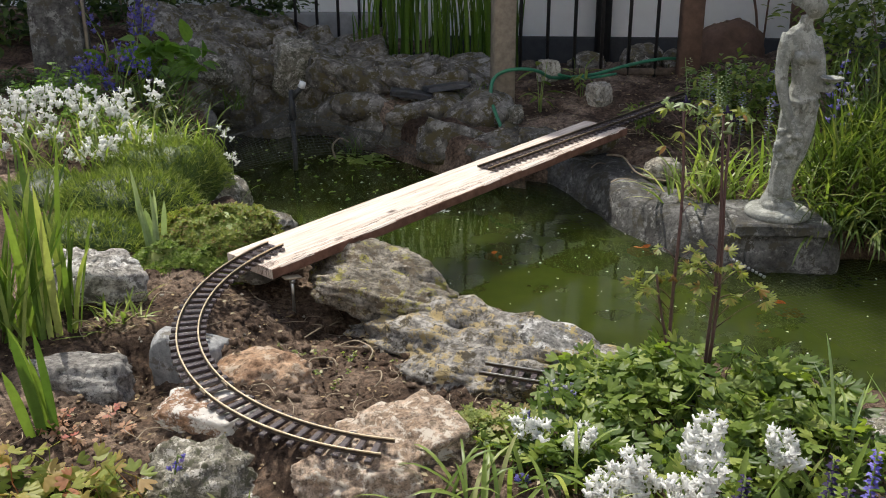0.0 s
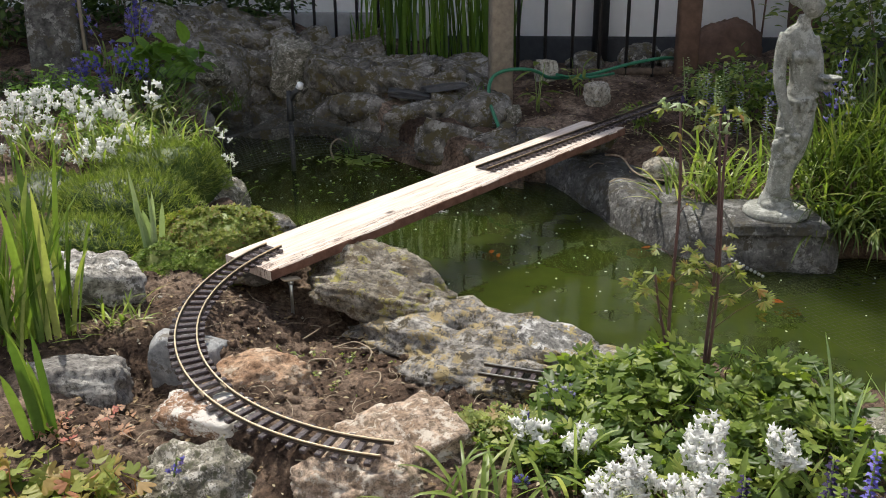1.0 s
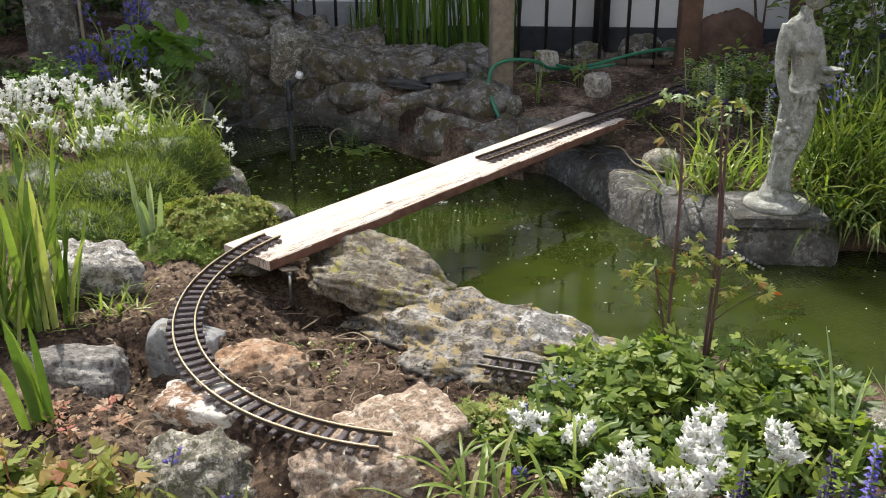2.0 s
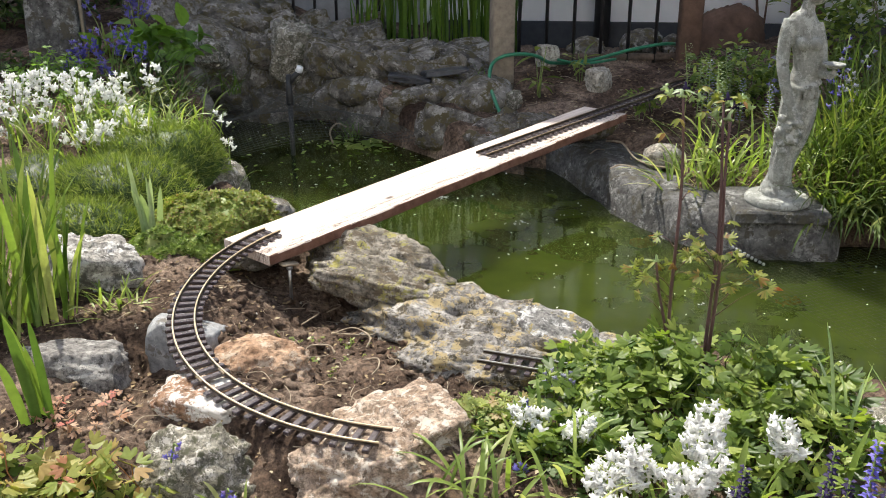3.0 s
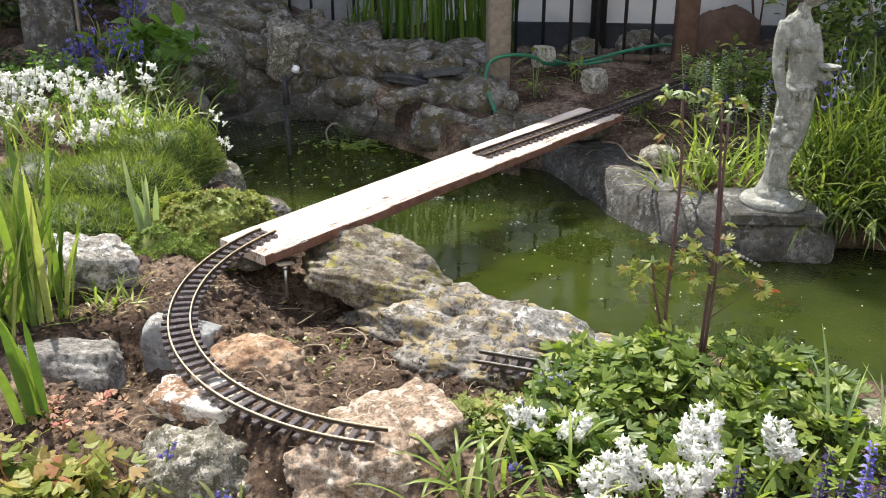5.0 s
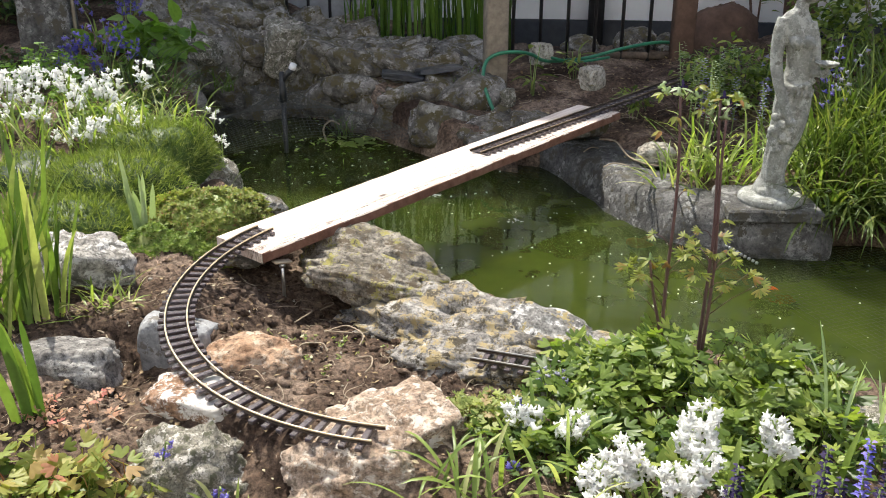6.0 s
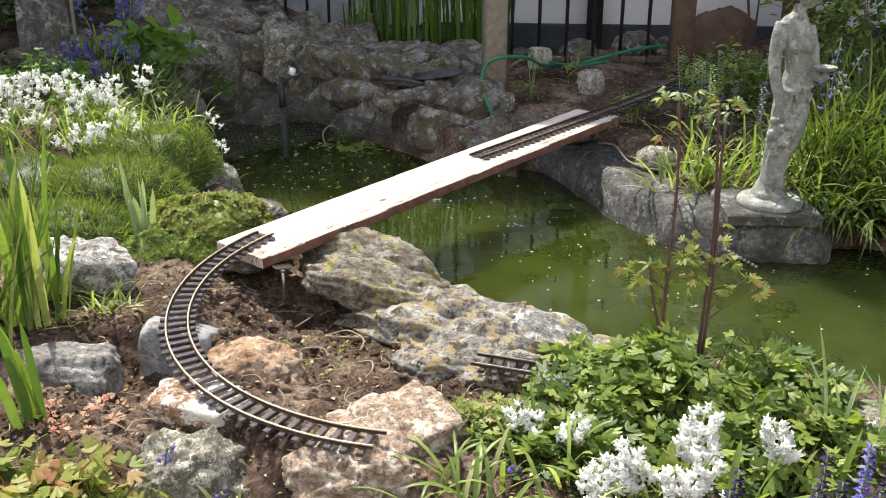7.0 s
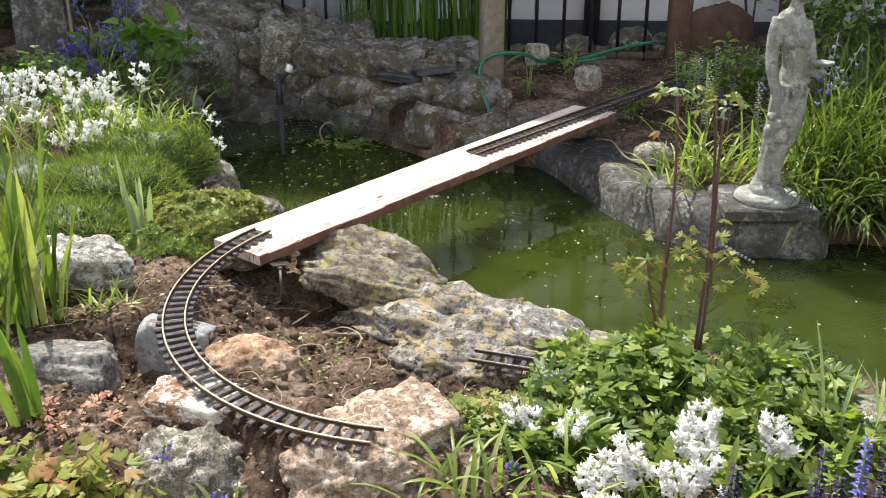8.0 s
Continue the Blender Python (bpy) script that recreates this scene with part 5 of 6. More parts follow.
for i, (x, y, ztop, k, s) in enumerate(((0.156, 1.45, 0.03, 26, 0.0075), (0.222, 1.40, 0.035, 22, 0.0072), (0.234, 1.25, 0.052, 28, 0.0078), (0.300, 1.25, 0.072, 28, 0.0075), (0.328, 1.26, 0.09, 30, 0.0075), (0.397, 1.30, 0.112, 36, 0.0085), (0.351, 1.20, 0.105, 30, 0.008), (0.378, 1.22, 0.088, 26, 0.0075), (0.588, 1.35, 0.058, 34, 0.008), (0.270, 1.19, 0.03, 24, 0.0075), (0.405, 1.18, 0.04, 24, 0.0075))):
    g = gh(x, y)
    WHITE.append(bell_plant("white_bluebell", (x, y, g), ztop - g, 500 + i, L_white, "white Spanish bluebell head above green leaves", "flower", "white bluebells by the track", 2, 0.13, 1, int(k * 1.15), s * 0.88, 0.62))


def blue_spike(at, h, seed, mat, label):
    rr = random.Random(seed)
    r = root("bugle_spike", pose(*at), label, "flower", "blue flower spikes")
    b = Buf()
    b.tube([(0, 0, -0.01), (0, 0, h)], 0.003, 0.0015, 5)
    part("stem", b, L_stem, r)
    b = Buf()
    for i in range(70):
        t = 0.3 + 0.7 * i / 70
        q = i * 2.4
        d = Vector((math.cos(q), math.sin(q), 0.2 + rr.gauss(0, 0.2)))
        b.leaf(Vector((0, 0, h * t)) + d * 0.002, d, (0, 0, 1), 0.014 * (1.25 - t * 0.7), 0.008, 2, 0.4, 0.2)
    tagged(part("flower_head", b, mat, r), kind="stuff")


for i, (x, y, zt) in enumerate(((0.428, 1.15, 0.11), (0.551, 1.15, 0.14), (0.535, 1.13, 0.085), (0.575, 1.14, 0.095), (0.637, 1.2, 0.12), (0.415, 1.14, 0.08), (0.62, 1.12, 0.09), (0.66, 1.18, 0.09))):
    g = gh(x, y)
    blue_spike((x, y, g), zt - g, 600 + i, L_violet if i != 4 else L_blue, "dark violet-blue bugle flower spike" if i != 4 else "blue grape-hyacinth flower spike")
for i, (x, y, zt) in enumerate(((0.145, 1.50, 0.02), (0.215, 1.62, 0.03), (0.13, 1.34, 0.0), (-0.36, 1.29, 0.0), (0.24, 1.60, 0.02), (-0.47, 1.36, 0.03))):
    g = gh(x, y)
    bell_plant("forget_me_not", (x, y, g), zt - g, 640 + i, L_lilac if i in (1, 4) else L_blue, "small blue flower on a thin stem", "flower", "small blue flowers", 2, 0.08, 1, 9, 0.0034)


def columbine_stalk(at, h, seed, lean, label, twigs):
    """A tall purple stalk with a few leaves and nodding buds."""
    rr = random.Random(seed)
    r = root("columbine_stalk", pose(*at), label, "plant", "columbine stalks")
    top = Vector((lean[0], lean[1], h))
    f = lambda t: Vector((top.x * t * t, top.y * t * t, h * t)) + Vector((0.004 * math.sin(t * 7 + seed), 0, 0))
    b = Buf()
    b.tube([f(i / 10) for i in range(11)], 0.0043, 0.0026, 7)
    part("stalk", b, L_purple, r)
    bd = Buf()
    for t, az, ln, s, n in twigs:
        p = f(t)
        d = Vector((math.cos(az), math.sin(az), 0.9)).normalized()
        e = p + d * ln
        tw = Buf()
        tw.tube([p, p + d * ln * 0.5 + Vector((0, 0, 0.006)), e], 0.0014, 0.0009, 4)
        twig = part("twig", tw, L_purple, r)
        lv = Buf()
        for j in range(n):
            a = az + (j - (n - 1) / 2) * 1.1
            dd = Vector((math.cos(a), math.sin(a), rr.uniform(-0.4, 0.2))).normalized()
            up = Vector((rr.gauss(0, 0.3), -0.5, 0.9))
            if s > 0.012:
                for jj in (-1, 0, 1):
                    q = a + jj * 1.0
                    d3 = Vector((math.cos(q), math.sin(q), dd.z)).normalized()
                    lv.fan(e + dd * s * 0.4, (d3 + Vector((0, 0, rr.uniform(-0.9, 0.3)))).normalized(), up + Vector((rr.gauss(0, 0.5), rr.gauss(0, 0.4), 0)), s * rr.uniform(0.6, 0.95), 3, 1.3, 0.5, 0.3)
            else:
                lv.leaf(e, dd, up, s * 2.2, s * 0.9, 3, 0.3, 0.5)
        part("leaf_spray", lv, L_col2, twig)
    for k in range(5):
        az = seed + k * 1.4
        e = top + Vector((math.cos(az) * 0.028, math.sin(az) * 0.02, rr.uniform(-0.02, 0.018)))
        tw2 = top + Vector((math.cos(az) * 0.012, math.sin(az) * 0.01, 0.016))
        bd.bell(e, (math.cos(az) * 0.5, math.sin(az) * 0.4, -0.9 if k else 0.5), 0.005, 0.018)
        bd.leaf(top, e - top, (0, -0.3, 1), 0.026, 0.008, 3)
    tagged(part("flower_head", bd, L_pale if seed % 2 else L_col2, r), kind="stuff")
    fl = Buf()
    fl.bell(top + Vector((0.0, -0.004, 0.018)), (0.1, -0.2, -1), 0.004, 0.018)
    part("flower", fl, L_pale if h < 0.4 else L_violet, r, "closed nodding flower")
    return r


STALK = []
R6 = [(0.30, -2.6, 0.07, 0.024, 2), (0.26, 2.9, 0.10, 0.028, 3), (0.42, 0.5, 0.05, 0.022, 3), (0.36, 0.0, 0.06, 0.024, 3), (0.45, 2.8, 0.04, 0.02, 2), (0.22, 2.4, 0.08, 0.026, 2), (0.62, 0.3, 0.03, 0.009, 3), (0.80, 3.0, 0.05, 0.01, 3), (0.92, 2.6, 0.05, 0.01, 4), (0.95, 0.2, 0.05, 0.009, 4), (0.70, 0.2, 0.02, 0.008, 2), (0.88, -2.2, 0.03, 0.009, 3), (0.34, -0.4, 0.03, 0.014, 2)]
STALK.append(columbine_stalk((0.478, 1.82, -0.09), 0.60, 3, (-0.012, 0.0), "tall purple columbine stalk with nodding buds", R6))
STALK.append(columbine_stalk((0.545, 1.77, -0.09), 0.59, 4, (-0.012, 0.0), "tall purple columbine stalk with nodding buds", [(0.40, 2.9, 0.06, 0.026, 3), (0.38, 0.2, 0.06, 0.026, 3), (0.46, -1.5, 0.03, 0.022, 3), (0.43, 2.2, 0.04, 0.026, 3), (0.48, 0.8, 0.03, 0.024, 2), (0.36, -2.4, 0.05, 0.026, 3), (0.33, -0.8, 0.05, 0.024, 3), (0.52, 3.0, 0.03, 0.018, 2), (0.55, 0.4, 0.03, 0.01, 3), (0.9, 2.7, 0.05, 0.009, 4), (0.94, 0.3, 0.05, 0.01, 4), (0.8, 3.1, 0.04, 0.009, 3), (0.3, 3.0, 0.04, 0.014, 2)]))
STALK.append(columbine_stalk((0.552, 1.775, -0.09), 0.57, 5, (0.0, 0.01), "slim purple columbine stalk", [(0.28, 0.1, 0.10, 0.03, 3), (0.24, -0.3, 0.12, 0.028, 3), (0.42, 0.6, 0.05, 0.024, 2), (0.86, 0.2, 0.04, 0.008, 3), (0.97, 2.6, 0.03, 0.009, 3)]))
STALK.append(columbine_stalk((0.468, 1.815, -0.09), 0.245, 6, (-0.035, 0.0), "short bent columbine stalk with a pale bud", [(0.5, 2.8, 0.06, 0.02, 2)]))

lobed("maple_seedling", (-0.635, 1.30, -0.05), (0.17, 0.09), 64, 0.027, 81, L_acer, "young maple with yellow and reddish leaves", height=(0.02, 0.10))
lobed("maple_seedling", (-0.66, 1.52, -0.04), (0.10, 0.08), 26, 0.014, 82, leaf_mat("withered_maple", (0.40, 0.20, 0.12), (0.50, 0.34, 0.24), (0.4, 0.1, 0.08), 0.6, 0.3), "withered reddish maple twigs on the soil", height=(0.01, 0.04))
lobed("bramble_leaves", (-0.66, 1.27, -0.05), (0.16, 0.08), 60, 0.03, 84, L_col, "dark green leaves below the maple", height=(-0.03, 0.03))
lobed("seedlings", (-0.02, 2.02, -0.11), (0.13, 0.13), 46, 0.008, 85, L_col, "small weeds sprouting in the disturbed soil", height=(0.005, 0.02))
lobed("seedlings", (-0.25, 1.88, -0.11), (0.20, 0.12), 40, 0.007, 86, L_strap, "small weeds sprouting in the disturbed soil", height=(0.004, 0.016))

# ---- pond fittings and small things ----
def build_fountain():
    f = root("fountain", pose(-0.623, 3.766, -0.40), "black pond fountain pipe with a pale nozzle cap", "fountain")
    b = Buf()
    b.tube([(0, 0, 0), (0, 0, 0.46)], 0.0095, n=10)
    part("pipe", b, M_black, f)
    b = Buf()
    b.tube([(0, 0, 0.44), (0, 0, 0.48), (0.0, 0, 0.56)], 0.017, 0.010, 10)
    head = part("head", b, M_black, f)
    b = Buf()
    b.tube([(0, 0, 0.52), (0.02, 0, 0.55), (0.045, 0, 0.575)], 0.010, 0.012, 8)
    part("elbow", b, M_black, head)
    b = Buf()
    b.tube([(0.042, 0, 0.572), (0.05, -0.004, 0.592)], 0.015, 0.013, 10)
    part("cap", b, M_whiteplastic, head, "white nozzle cap")


build_fountain()


def smooth_path(pts, n=8):
    pts = [Vector(p) for p in pts]
    out = []
    for i in range(len(pts) - 1):
        a, b, c, d = pts[max(i - 1, 0)], pts[i], pts[i + 1], pts[min(i + 2, len(pts) - 1)]
        for k in range(n):
            t = k / n
            out.append(0.5 * ((2 * b) + (c - a) * t + (2 * a - 5 * b + 4 * c - d) * t * t + (3 * b - 3 * c + d - a) * t ** 3))
    return out + [pts[-1]]


def build_hose():
    b = Buf()
    b.tube(smooth_path([(0.235, 3.78, -0.03), (0.205, 3.86, 0.03), (0.187, 3.98, 0.085), (0.20, 4.05, 0.145), (0.25, 4.06, 0.178), (0.33, 4.07, 0.185), (0.40, 4.12, 0.165), (0.46, 4.2, 0.125), (0.55, 4.3, 0.105), (0.68, 4.36, 0.108), (0.85, 4.42, 0.14), (1.03, 4.50, 0.155), (1.15, 4.6, 0.13)]), 0.008, n=8)
    h = tagged(part("garden_hose", b, M_hose), "green garden hose looped over the fence foot", "hose")
    b = Buf()
    b.tube([(0.222, 3.82, -0.005), (0.24, 3.77, -0.04)], 0.011, 0.010, 8)
    part("hose_end", b, M_steel, h, "metal hose end")
    b = Buf()
    b.tube(smooth_path([(0.50, 4.24, 0.13), (0.62, 4.30, 0.10), (0.78, 4.36, 0.11)]), 0.0062, n=8)
    part("loop", b, M_hose, h)


build_hose()

straight("track_straight", (0.085, 1.795, -0.050), (0.90, 1.505, -0.062), "straight railway track half hidden by leaves", Matrix.Identity(4), M_steel)
rock("boulder", (0.84, 1.555, -0.105), (0.24, 0.16, 0.11), 201, M_grey, "pale grey lichen-spotted rock at the pond edge", 20)
rock("boulder", (0.78, 1.68, -0.13), (0.16, 0.12, 0.10), 202, M_grey, "pale grey rock at the pond edge", 50)
rock("edge_rock", (0.46, 1.93, -0.16), (0.40, 0.18, 0.14), 203, M_lichen, "grey rock under the columbine", -18)
rock("edge_rock", (0.66, 1.80, -0.16), (0.34, 0.18, 0.13), 204, M_grey, "grey rock under the columbine", -10)
rock("boulder", (0.215, 1.62, -0.10), (0.14, 0.10, 0.09), 205, M_dark, "small dark stone among leaves", 15)
rock("flat_stone", (0.54, 3.52, 0.01), (0.26, 0.16, 0.09), 206, M_dark, "flat stone bearing the end of the board", 30)
rock("boulder", (-0.60, 2.88, -0.12), (0.2, 0.16, 0.12), 208, M_dark, "dark stone at the planted shore", 20)
rock("flat_stone", (-0.50, 2.36, -0.045), (0.16, 0.12, 0.07), 207, M_dark, "dark stone under the board", 30)


def net_height(x, y):
    """The net lies just over the water and is held up by the fountain and the far bank."""
    tent = 0.26 * np.exp(-np.hypot((x + 0.62) / 0.34, (y - 3.80) / 0.30))
    bank = 0.20 * step(4.1, 4.75, y) * (1 - step(-0.1, 0.3, x))
    return WATER + 0.012 + 0.006 * np.sin(x * 5) * np.cos(y * 4) + tent + bank


def build_net():
    """Thin netting stretched over the water; the piece behind the board has its colour lightened to show in shade."""
    far_net, near_net = Buf(), Buf()
    ca, sa = math.cos(0.35), math.sin(0.35)
    i, j = np.meshgrid(np.arange(-110, 220) * 0.0165, np.arange(-60, 110) * 0.05, indexing="ij")
    for u, v in ((i, j), (j, i)):
        x, y = ca * u - sa * v, sa * u + ca * v + 2.0
        ok = (x > -1.4) & (x < 2.0) & (y > 1.5) & (y < 4.85) & (((y > 3.72 + 0.35 * x) & (x < 0.2)) | (x > 0.62 + 0.5 * (2.75 - y)) | ((y > 2.95) & (x > 0.2))) & (shore_distance(x, y) < 0.05)
        z = net_height(x, y)
        for a in range(x.shape[0]):
            run = []
            for c in range(x.shape[1]):
                if ok[a, c]:
                    run.append((x[a, c], y[a, c], z[a, c]))
                if (not ok[a, c] or c == x.shape[1] - 1) and run:
                    if len(run) > 1:
                        for k in range(len(run) - 1):
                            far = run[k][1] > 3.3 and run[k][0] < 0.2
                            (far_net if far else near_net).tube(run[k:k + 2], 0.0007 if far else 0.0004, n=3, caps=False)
                    run = []
    tagged(part("pond_net", far_net, M_net_lightened), "fine netting over the fountain, coloured lighter to show in shade", "net", kind="stuff")
    tagged(part("pond_net", near_net, M_net), "fine black netting over the water", "net", kind="stuff")


build_net()


def scatter(name, label, category, mat, places, size, seed, shape="flake"):
    rr = random.Random(seed)
    b = Buf()
    for x, y, z in places:
        s = size * rr.uniform(0.5, 1.4)
        if shape == "flake":
            b.leaf((x, y, z), (rr.gauss(0, 1), rr.gauss(0, 1), rr.uniform(-0.05, 0.35)), (rr.gauss(0, .2), rr.gauss(0, .2), 1), s * 1.6, s, 2, 0.2, 0.2)
        elif shape == "clod":
            o = len(b.v)
            b.ball((x, y, z), s, 6, 4, (rr.uniform(0.7, 1.3), rr.uniform(0.7, 1.3), rr.uniform(0.5, 0.9)))
            for k in range(o, len(b.v)):
                p = Vector(b.v[k])
                c = Vector((x, y, z))
                b.v[k] = tuple(c + (p - c) * (1 + 1.1 * noise.noise(p * (1.6 / s))))
        else:
            a = rr.uniform(0, 6.28)
            ln = size * rr.uniform(0.4, 1.5)
            d = Vector((math.cos(a), math.sin(a), 0)) * ln
            e = Vector((-d.y, d.x, 0)) * rr.uniform(-0.4, 0.4)
            q = Vector((x, y, z))
            b.tube(smooth_path([q, q + d * 0.4 + e + Vector((0, 0, rr.uniform(0.0, 0.1) * ln)), q + d + Vector((0, 0, 0.001))], 4), size * 0.022, size * 0.012, 4)
    return tagged(part(name, b, mat), label, category, kind="stuff")


rnd = random.Random(77)


def soil_spots(n, x0, x1, y0, y1, lift):
    out = []
    while len(out) < n:
        x, y = rnd.uniform(x0, x1), rnd.uniform(y0, y1)
        if float(shore_distance(np.array([x]), np.array([y]))[0]) > 0.03:
            out.append((x, y, gh(x, y) + 0.016 * fbm((x * 7, y * 7, 0.3), 4) + (0.018 * abs(fbm((x * 24, y * 24, 3.0), 3)) if y < 2.9 else 0) + lift))
    return out


scatter("soil_clods", "loose crumbs and clods of brown earth", "soil", M_soil, soil_spots(5200, -0.95, 0.25, 1.25, 2.45, -0.002), 0.0042, 1, "clod")
scatter("soil_clods", "larger clods of dug brown earth", "soil", M_soil, soil_spots(160, -0.50, 0.2, 1.6, 2.4, 0.002), 0.013, 2, "clod")
scatter("pebbles", "small pale stones in the soil", "pebbles", M_cream, soil_spots(90, -0.95, 0.25, 1.25, 2.4, 0.003), 0.0035, 3, "clod")
scatter("dry_roots", "dry pale roots and stalks on the soil", "roots", M_root, soil_spots(150, -0.9, 0.2, 1.35, 2.4, 0.006), 0.05, 4, "root")
scatter("dry_straw", "short bits of dry straw and fibre in the soil", "straw", M_root, soil_spots(900, -0.95, 0.25, 1.25, 2.45, 0.004), 0.02, 14, "root")
scatter("leaf_litter", "dry leaf fragments on the soil", "leaf litter", L_litter, soil_spots(900, -1.0, 0.3, 1.2, 2.45, 0.007), 0.007, 5)
scatter("leaf_litter", "dry leaf fragments on the far bank", "leaf litter", L_litter, soil_spots(700, 0.2, 1.2, 3.2, 4.4, 0.03), 0.010, 6)
scatter("dry_roots", "dry stalks on the far bank", "roots", M_root, soil_spots(26, 0.3, 1.1, 3.2, 4.3, 0.02), 0.08, 7, "root")


def build_strand(pts, r):
    b = Buf()
    b.tube(smooth_path(pts), r, r * 0.6, 6)
    tagged(part("pale_strand", b, M_root), "pale curling root, twig or stem", "root", "bare roots")


for x, y, s, q in ((-0.36, 2.10, 0.07, 0.3), (-0.27, 2.03, 0.10, -0.9), (-0.18, 1.93, 0.09, 1.4), (-0.25, 1.90, 0.06, 2.2), (-0.32, 2.22, 0.06, 0.1), (-0.16, 1.80, 0.06, 0.8), (-0.72, 1.86, 0.08, 2.5), (-0.64, 2.08, 0.07, -0.6)):
    z = gh(x, y) + 0.014
    build_strand([(x, y, z - 0.006), (x + s * 0.35 * math.cos(q), y + s * 0.35 * math.sin(q), z + 0.006), (x + s * math.cos(q + 0.6), y + s * math.sin(q + 0.6), z + 0.004), (x + s * 1.2 * math.cos(q + 1.1), y + s * 1.2 * math.sin(q + 1.1), z - 0.004)], 0.0021)


def water_spots(n, x0, x1, y0, y1):
    out = []
    while len(out) < n:
        x, y = rnd.uniform(x0, x1), rnd.uniform(y0, y1)
        if float(shore_distance(np.array([x]), np.array([y]))[0]) < -0.02:
            out.append((x, y, WATER + 0.0025))
    return out


scatter("floating_petals", "small pale petals and flecks floating on the water", "petals", L_white, water_spots(115, 0.0, 1.3, 1.9, 3.3), 0.0045, 8)
scatter("floating_petals", "small pale petals and flecks floating on the water", "petals", L_white, water_spots(70, -1.0, 0.3, 3.0, 4.4), 0.006, 9)
scatter("floating_petals", "pale clump of petals floating beside the board", "petals", L_white, [(-0.018 + rnd.gauss(0, 0.02), 3.20 + rnd.gauss(0, 0.012), WATER + 0.004) for _ in range(22)], 0.007, 10)
scatter("floating_petals", "pale clump of petals floating on the water", "petals", L_white, [(0.245 + rnd.gauss(0, 0.02), 2.93 + rnd.gauss(0, 0.01), WATER + 0.004) for _ in range(14)], 0.006, 11)
scatter("water_weed", "yellow-green weed floating behind the board", "water weed", L_strap, [(-0.33 + rnd.gauss(0, 0.10), 3.92 + rnd.gauss(0, 0.06), WATER + 0.006) for _ in range(60)], 0.03, 12)
scatter("water_weed", "pale green weed and leaves floating behind the board", "water weed", L_strap, water_spots(130, -1.0, 0.1, 3.3, 4.4), 0.013, 13)
# dry twigs lying on the far bank and pond wall
build_strand([(0.59, 3.386, -0.012), (0.633, 3.31, 0.0), (0.658, 3.19, -0.02), (0.70, 3.13, -0.028), (0.759, 3.10, -0.03)], 0.004)
build_strand([(0.56, 3.11, -0.035), (0.60, 3.13, -0.028), (0.65, 3.12, -0.034)], 0.003)
for x, y, dx, dy in ((0.80, 3.02, 0.07, -0.03), (0.66, 2.98, 0.05, 0.04), (0.74, 2.90, 0.06, 0.01), (0.52, 3.30, 0.06, 0.05)):
    build_strand([(x, y, -0.036), (x + dx * 0.5, y + dy * 0.5 + 0.012, -0.030), (x + dx, y + dy, -0.037)], 0.0024)
# pale stem arching out of the water behind the board
build_strand([(-0.47, 3.93, WATER - 0.02), (-0.49, 3.94, WATER + 0.05), (-0.46, 3.95, WATER + 0.085), (-0.42, 3.95, WATER + 0.07)], 0.005)


def build_chain():
    b = Buf()
    for i in range(9):
        t = i / 8
        b.ball((0.845 + 0.075 * t, 2.605 - 0.06 * t, -0.125 - 0.03 * t), 0.0055, 6, 4)
    tagged(part("net_weight", b, M_steel), "short string of metal beads weighting the net", "chain")


build_chain()


def build_fish(name, length, label):
    """A goldfish: body with back fin, a tail and two side fins."""
    r = root(name, pose(0, 0, 0), label, "goldfish", "goldfish")
    rows = []
    n = 12
    for i in range(13):
        t = i / 12
        w = 0.16 * math.sin(math.pi * (0.06 + 0.9 * t) ** 0.75) ** 0.9 * length
        rows.append([Vector(((0.5 - 0.8 * t) * length, math.cos(2 * math.pi * k / n) * w * 0.62, math.sin(2 * math.pi * k / n) * w)) for k in range(n)])
    b = Buf()
    o = b.grid(rows, True)
    b.f.append(tuple(o + k for k in range(n)))
    body = part("body", b, M_fish, r)
    for s in (-1, 1):
        b = Buf()
        b.leaf((-0.28 * length, 0, 0), (-1, 0, s * 0.55), (0, 1, 0), 0.30 * length, 0.13 * length, 4, 0.1, 0.05)
        part("tail_fin", b, M_fish, body)
        b = Buf()
        b.leaf((0.2 * length, s * 0.07 * length, -0.04 * length), (-0.5, s, -0.2), (0, 0, 1), 0.16 * length, 0.08 * length, 3)
        part("side_fin", b, M_fish, body)
    b = Buf()
    b.leaf((0.12 * length, 0, 0.13 * length), (-1, 0, 0.35), (0, 1, 0), 0.3 * length, 0.12 * length, 4)
    part("back_fin", b, M_fish, body)
    return r


FISH = [build_fish("goldfish", 0.10, "small orange goldfish near the surface"), build_fish("goldfish", 0.11, "orange goldfish by the pond wall"),
        build_fish("goldfish", 0.13, "large orange goldfish under the net"), build_fish("goldfish", 0.10, "orange goldfish below the statue")]


def sway(thing, at, rows, high):
    """Lean a plant about its foot, so that its top shifts sideways by so many metres."""
    walk(thing, [(t, pose(*at, 0, math.degrees(math.atan2(d, high)), 0)) for t, d in rows])


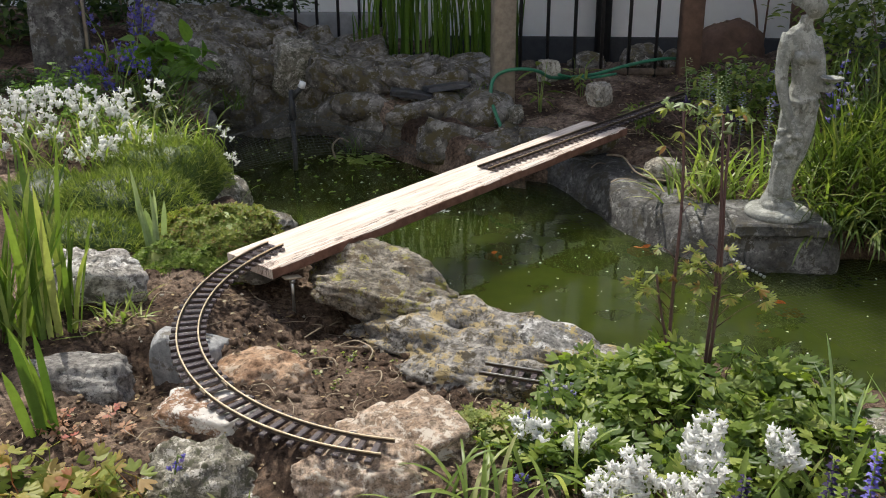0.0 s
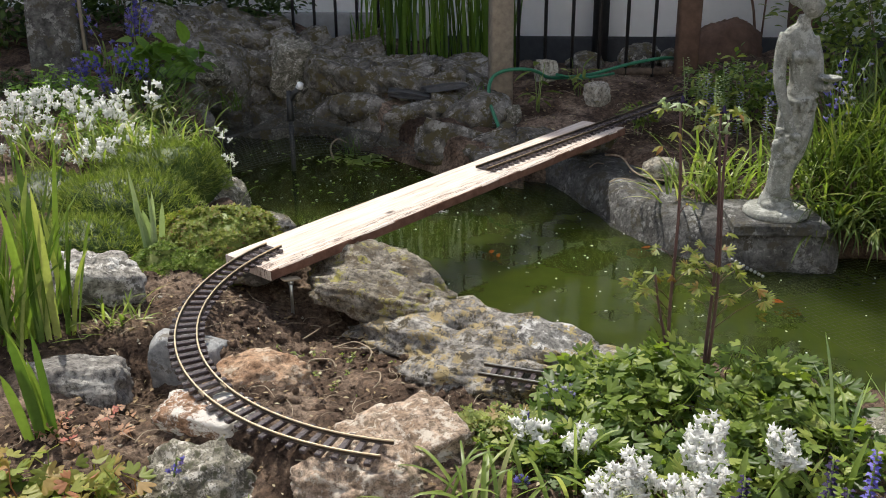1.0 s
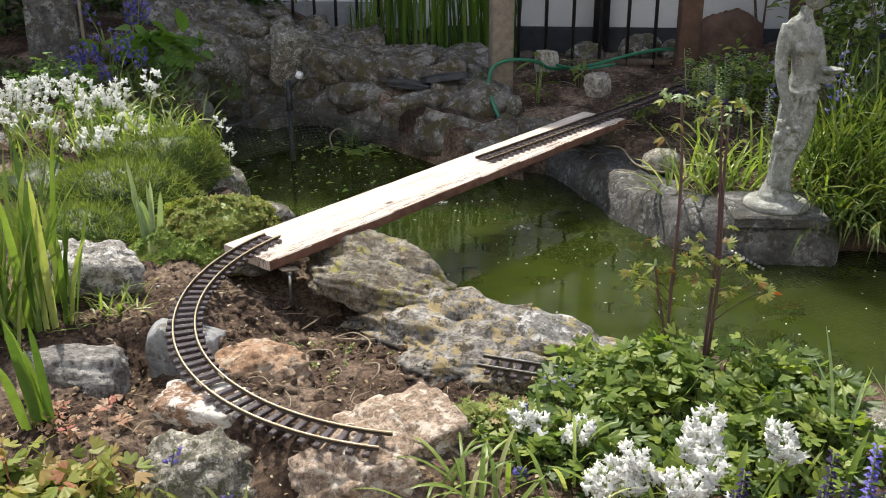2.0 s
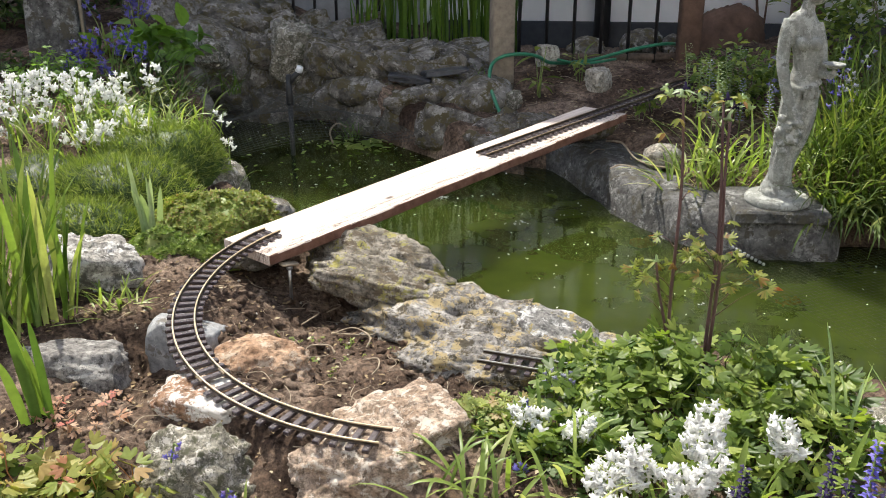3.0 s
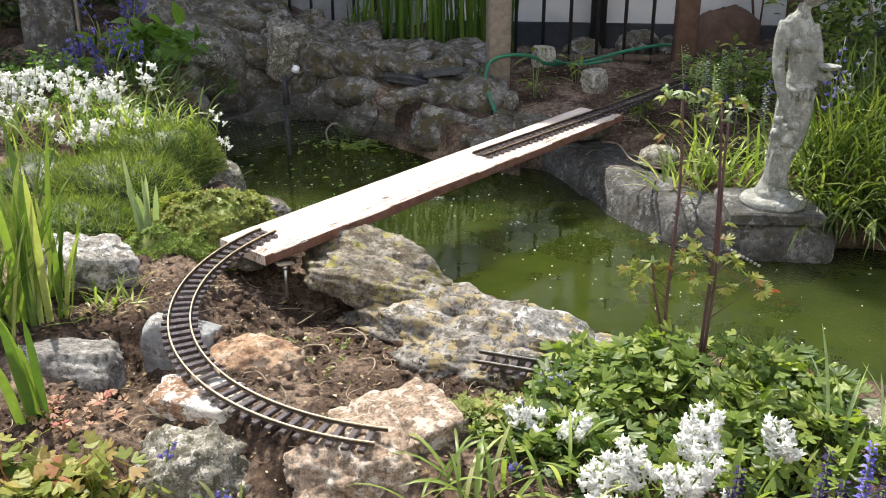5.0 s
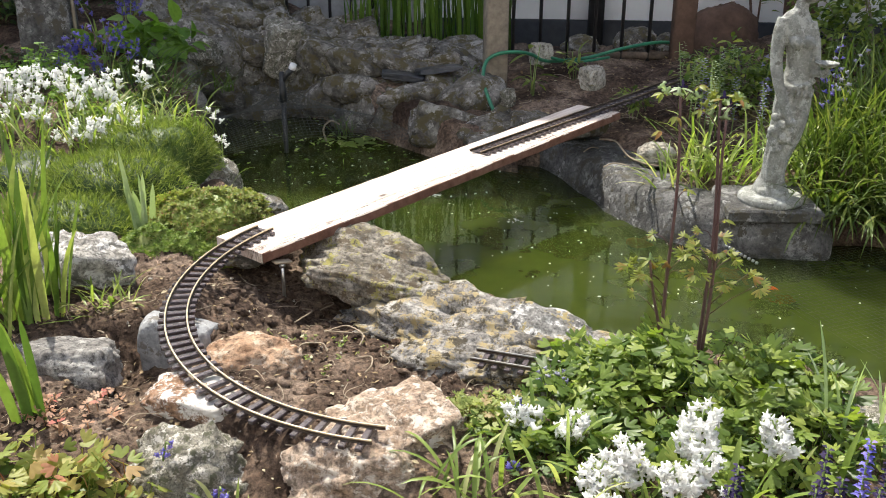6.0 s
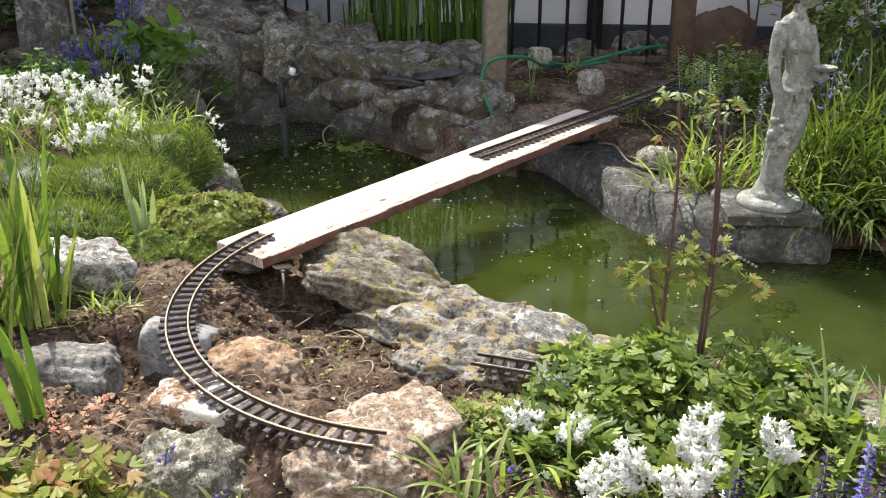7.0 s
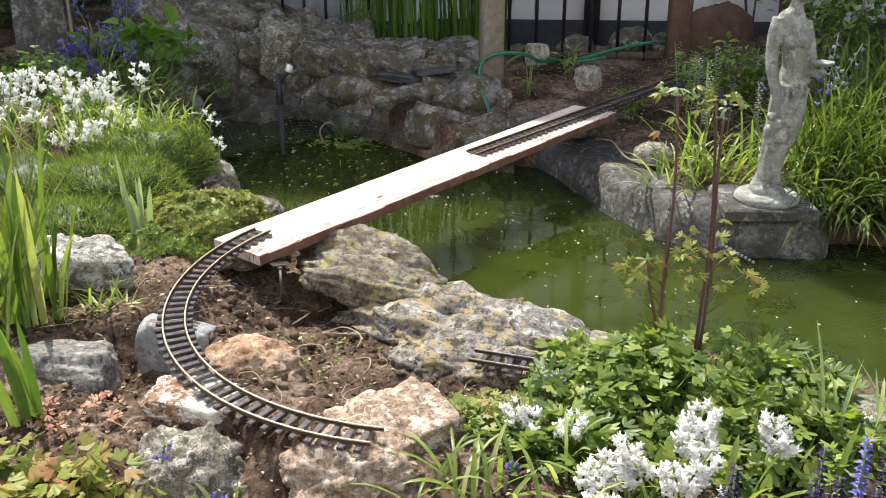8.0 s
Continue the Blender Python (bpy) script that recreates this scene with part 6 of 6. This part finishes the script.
def motions():
    # stems sway in a light breeze
    for k, amp in ((0, 1.0), (1, 0.8), (2, 0.8), (3, 0.3)):
        sway(STALK[k], STALK[k].location.copy(), [(t, d * amp * 0.00105) for t, d in ((0.0, -1), (0.5, -7), (1.0, -4), (1.5, -8), (2.2, -3), (3.0, -4), (3.5, 1), (4.0, -1), (4.5, 0), (5.2, 3), (6.0, 2), (6.5, 4), (7.0, 2), (7.5, 5), (8.0, 5))], 0.6)
    for k, thing in enumerate(WHITE):
        sway(thing, thing.location.copy(), [(t, d * 0.0008 * (1.0 if k in (5, 8) else 0.6)) for t, d in ((0.0, -3), (0.5, 0), (1.0, 1), (1.5, -7), (2.2, -1), (3.0, 2), (3.5, 0), (4.0, 1), (4.5, 0), (5.2, 2), (6.0, 1), (6.5, 4), (7.0, 2), (7.5, 6), (8.0, 5))], 0.17)
    # goldfish drift just under the surface
    z = WATER - 0.022
    walk(FISH[0], [(0.0, pose(0.145, 2.78, z + 0.008, 0, 12, 118)), (0.6, pose(0.145, 2.785, z + 0.008, 0, 14, 122)), (1.2, pose(0.14, 2.80, z + 0.004, 0, 20, 124)), (1.5, pose(0.135, 2.82, z - 0.02, 0, 34, 124)), (1.8, pose(0.12, 2.86, z - 0.09, 0, 30, 124)), (2.3, pose(0.05, 2.97, z - 0.15, 0, 12, 124)), (2.8, pose(-0.06, 3.08, z - 0.18, 0, 0, 130)), (8.0, pose(-0.10, 3.14, z - 0.19, 0, 0, 120))])
    walk(FISH[1], [(0.0, pose(0.63, 2.83, z + 0.006, 0, 0, 160)), (1.5, pose(0.635, 2.825, z, 0, 0, 168)), (4.5, pose(0.645, 2.81, z - 0.004, 0, 0, 160)), (8.0, pose(0.65, 2.80, z - 0.006, 0, 0, 155))])
    walk(FISH[2], [(0.0, pose(0.92, 2.39, z + 0.001, 0, 0, -14)), (3.0, pose(0.915, 2.395, z + 0.001, 0, 0, -20)), (5.5, pose(0.92, 2.39, z + 0.001, 0, 0, -12)), (8.0, pose(0.91, 2.40, z + 0.001, 0, 0, -18))])
    walk(FISH[3], [(0.0, pose(0.90, 2.52, z - 0.12, 0, 0, 150)), (2.8, pose(0.87, 2.55, z - 0.02, 0, 0, 140)), (5.0, pose(0.862, 2.55, z - 0.004, 0, 0, 130)), (8.0, pose(0.855, 2.548, z - 0.004, 0, 0, 125))])


motions()
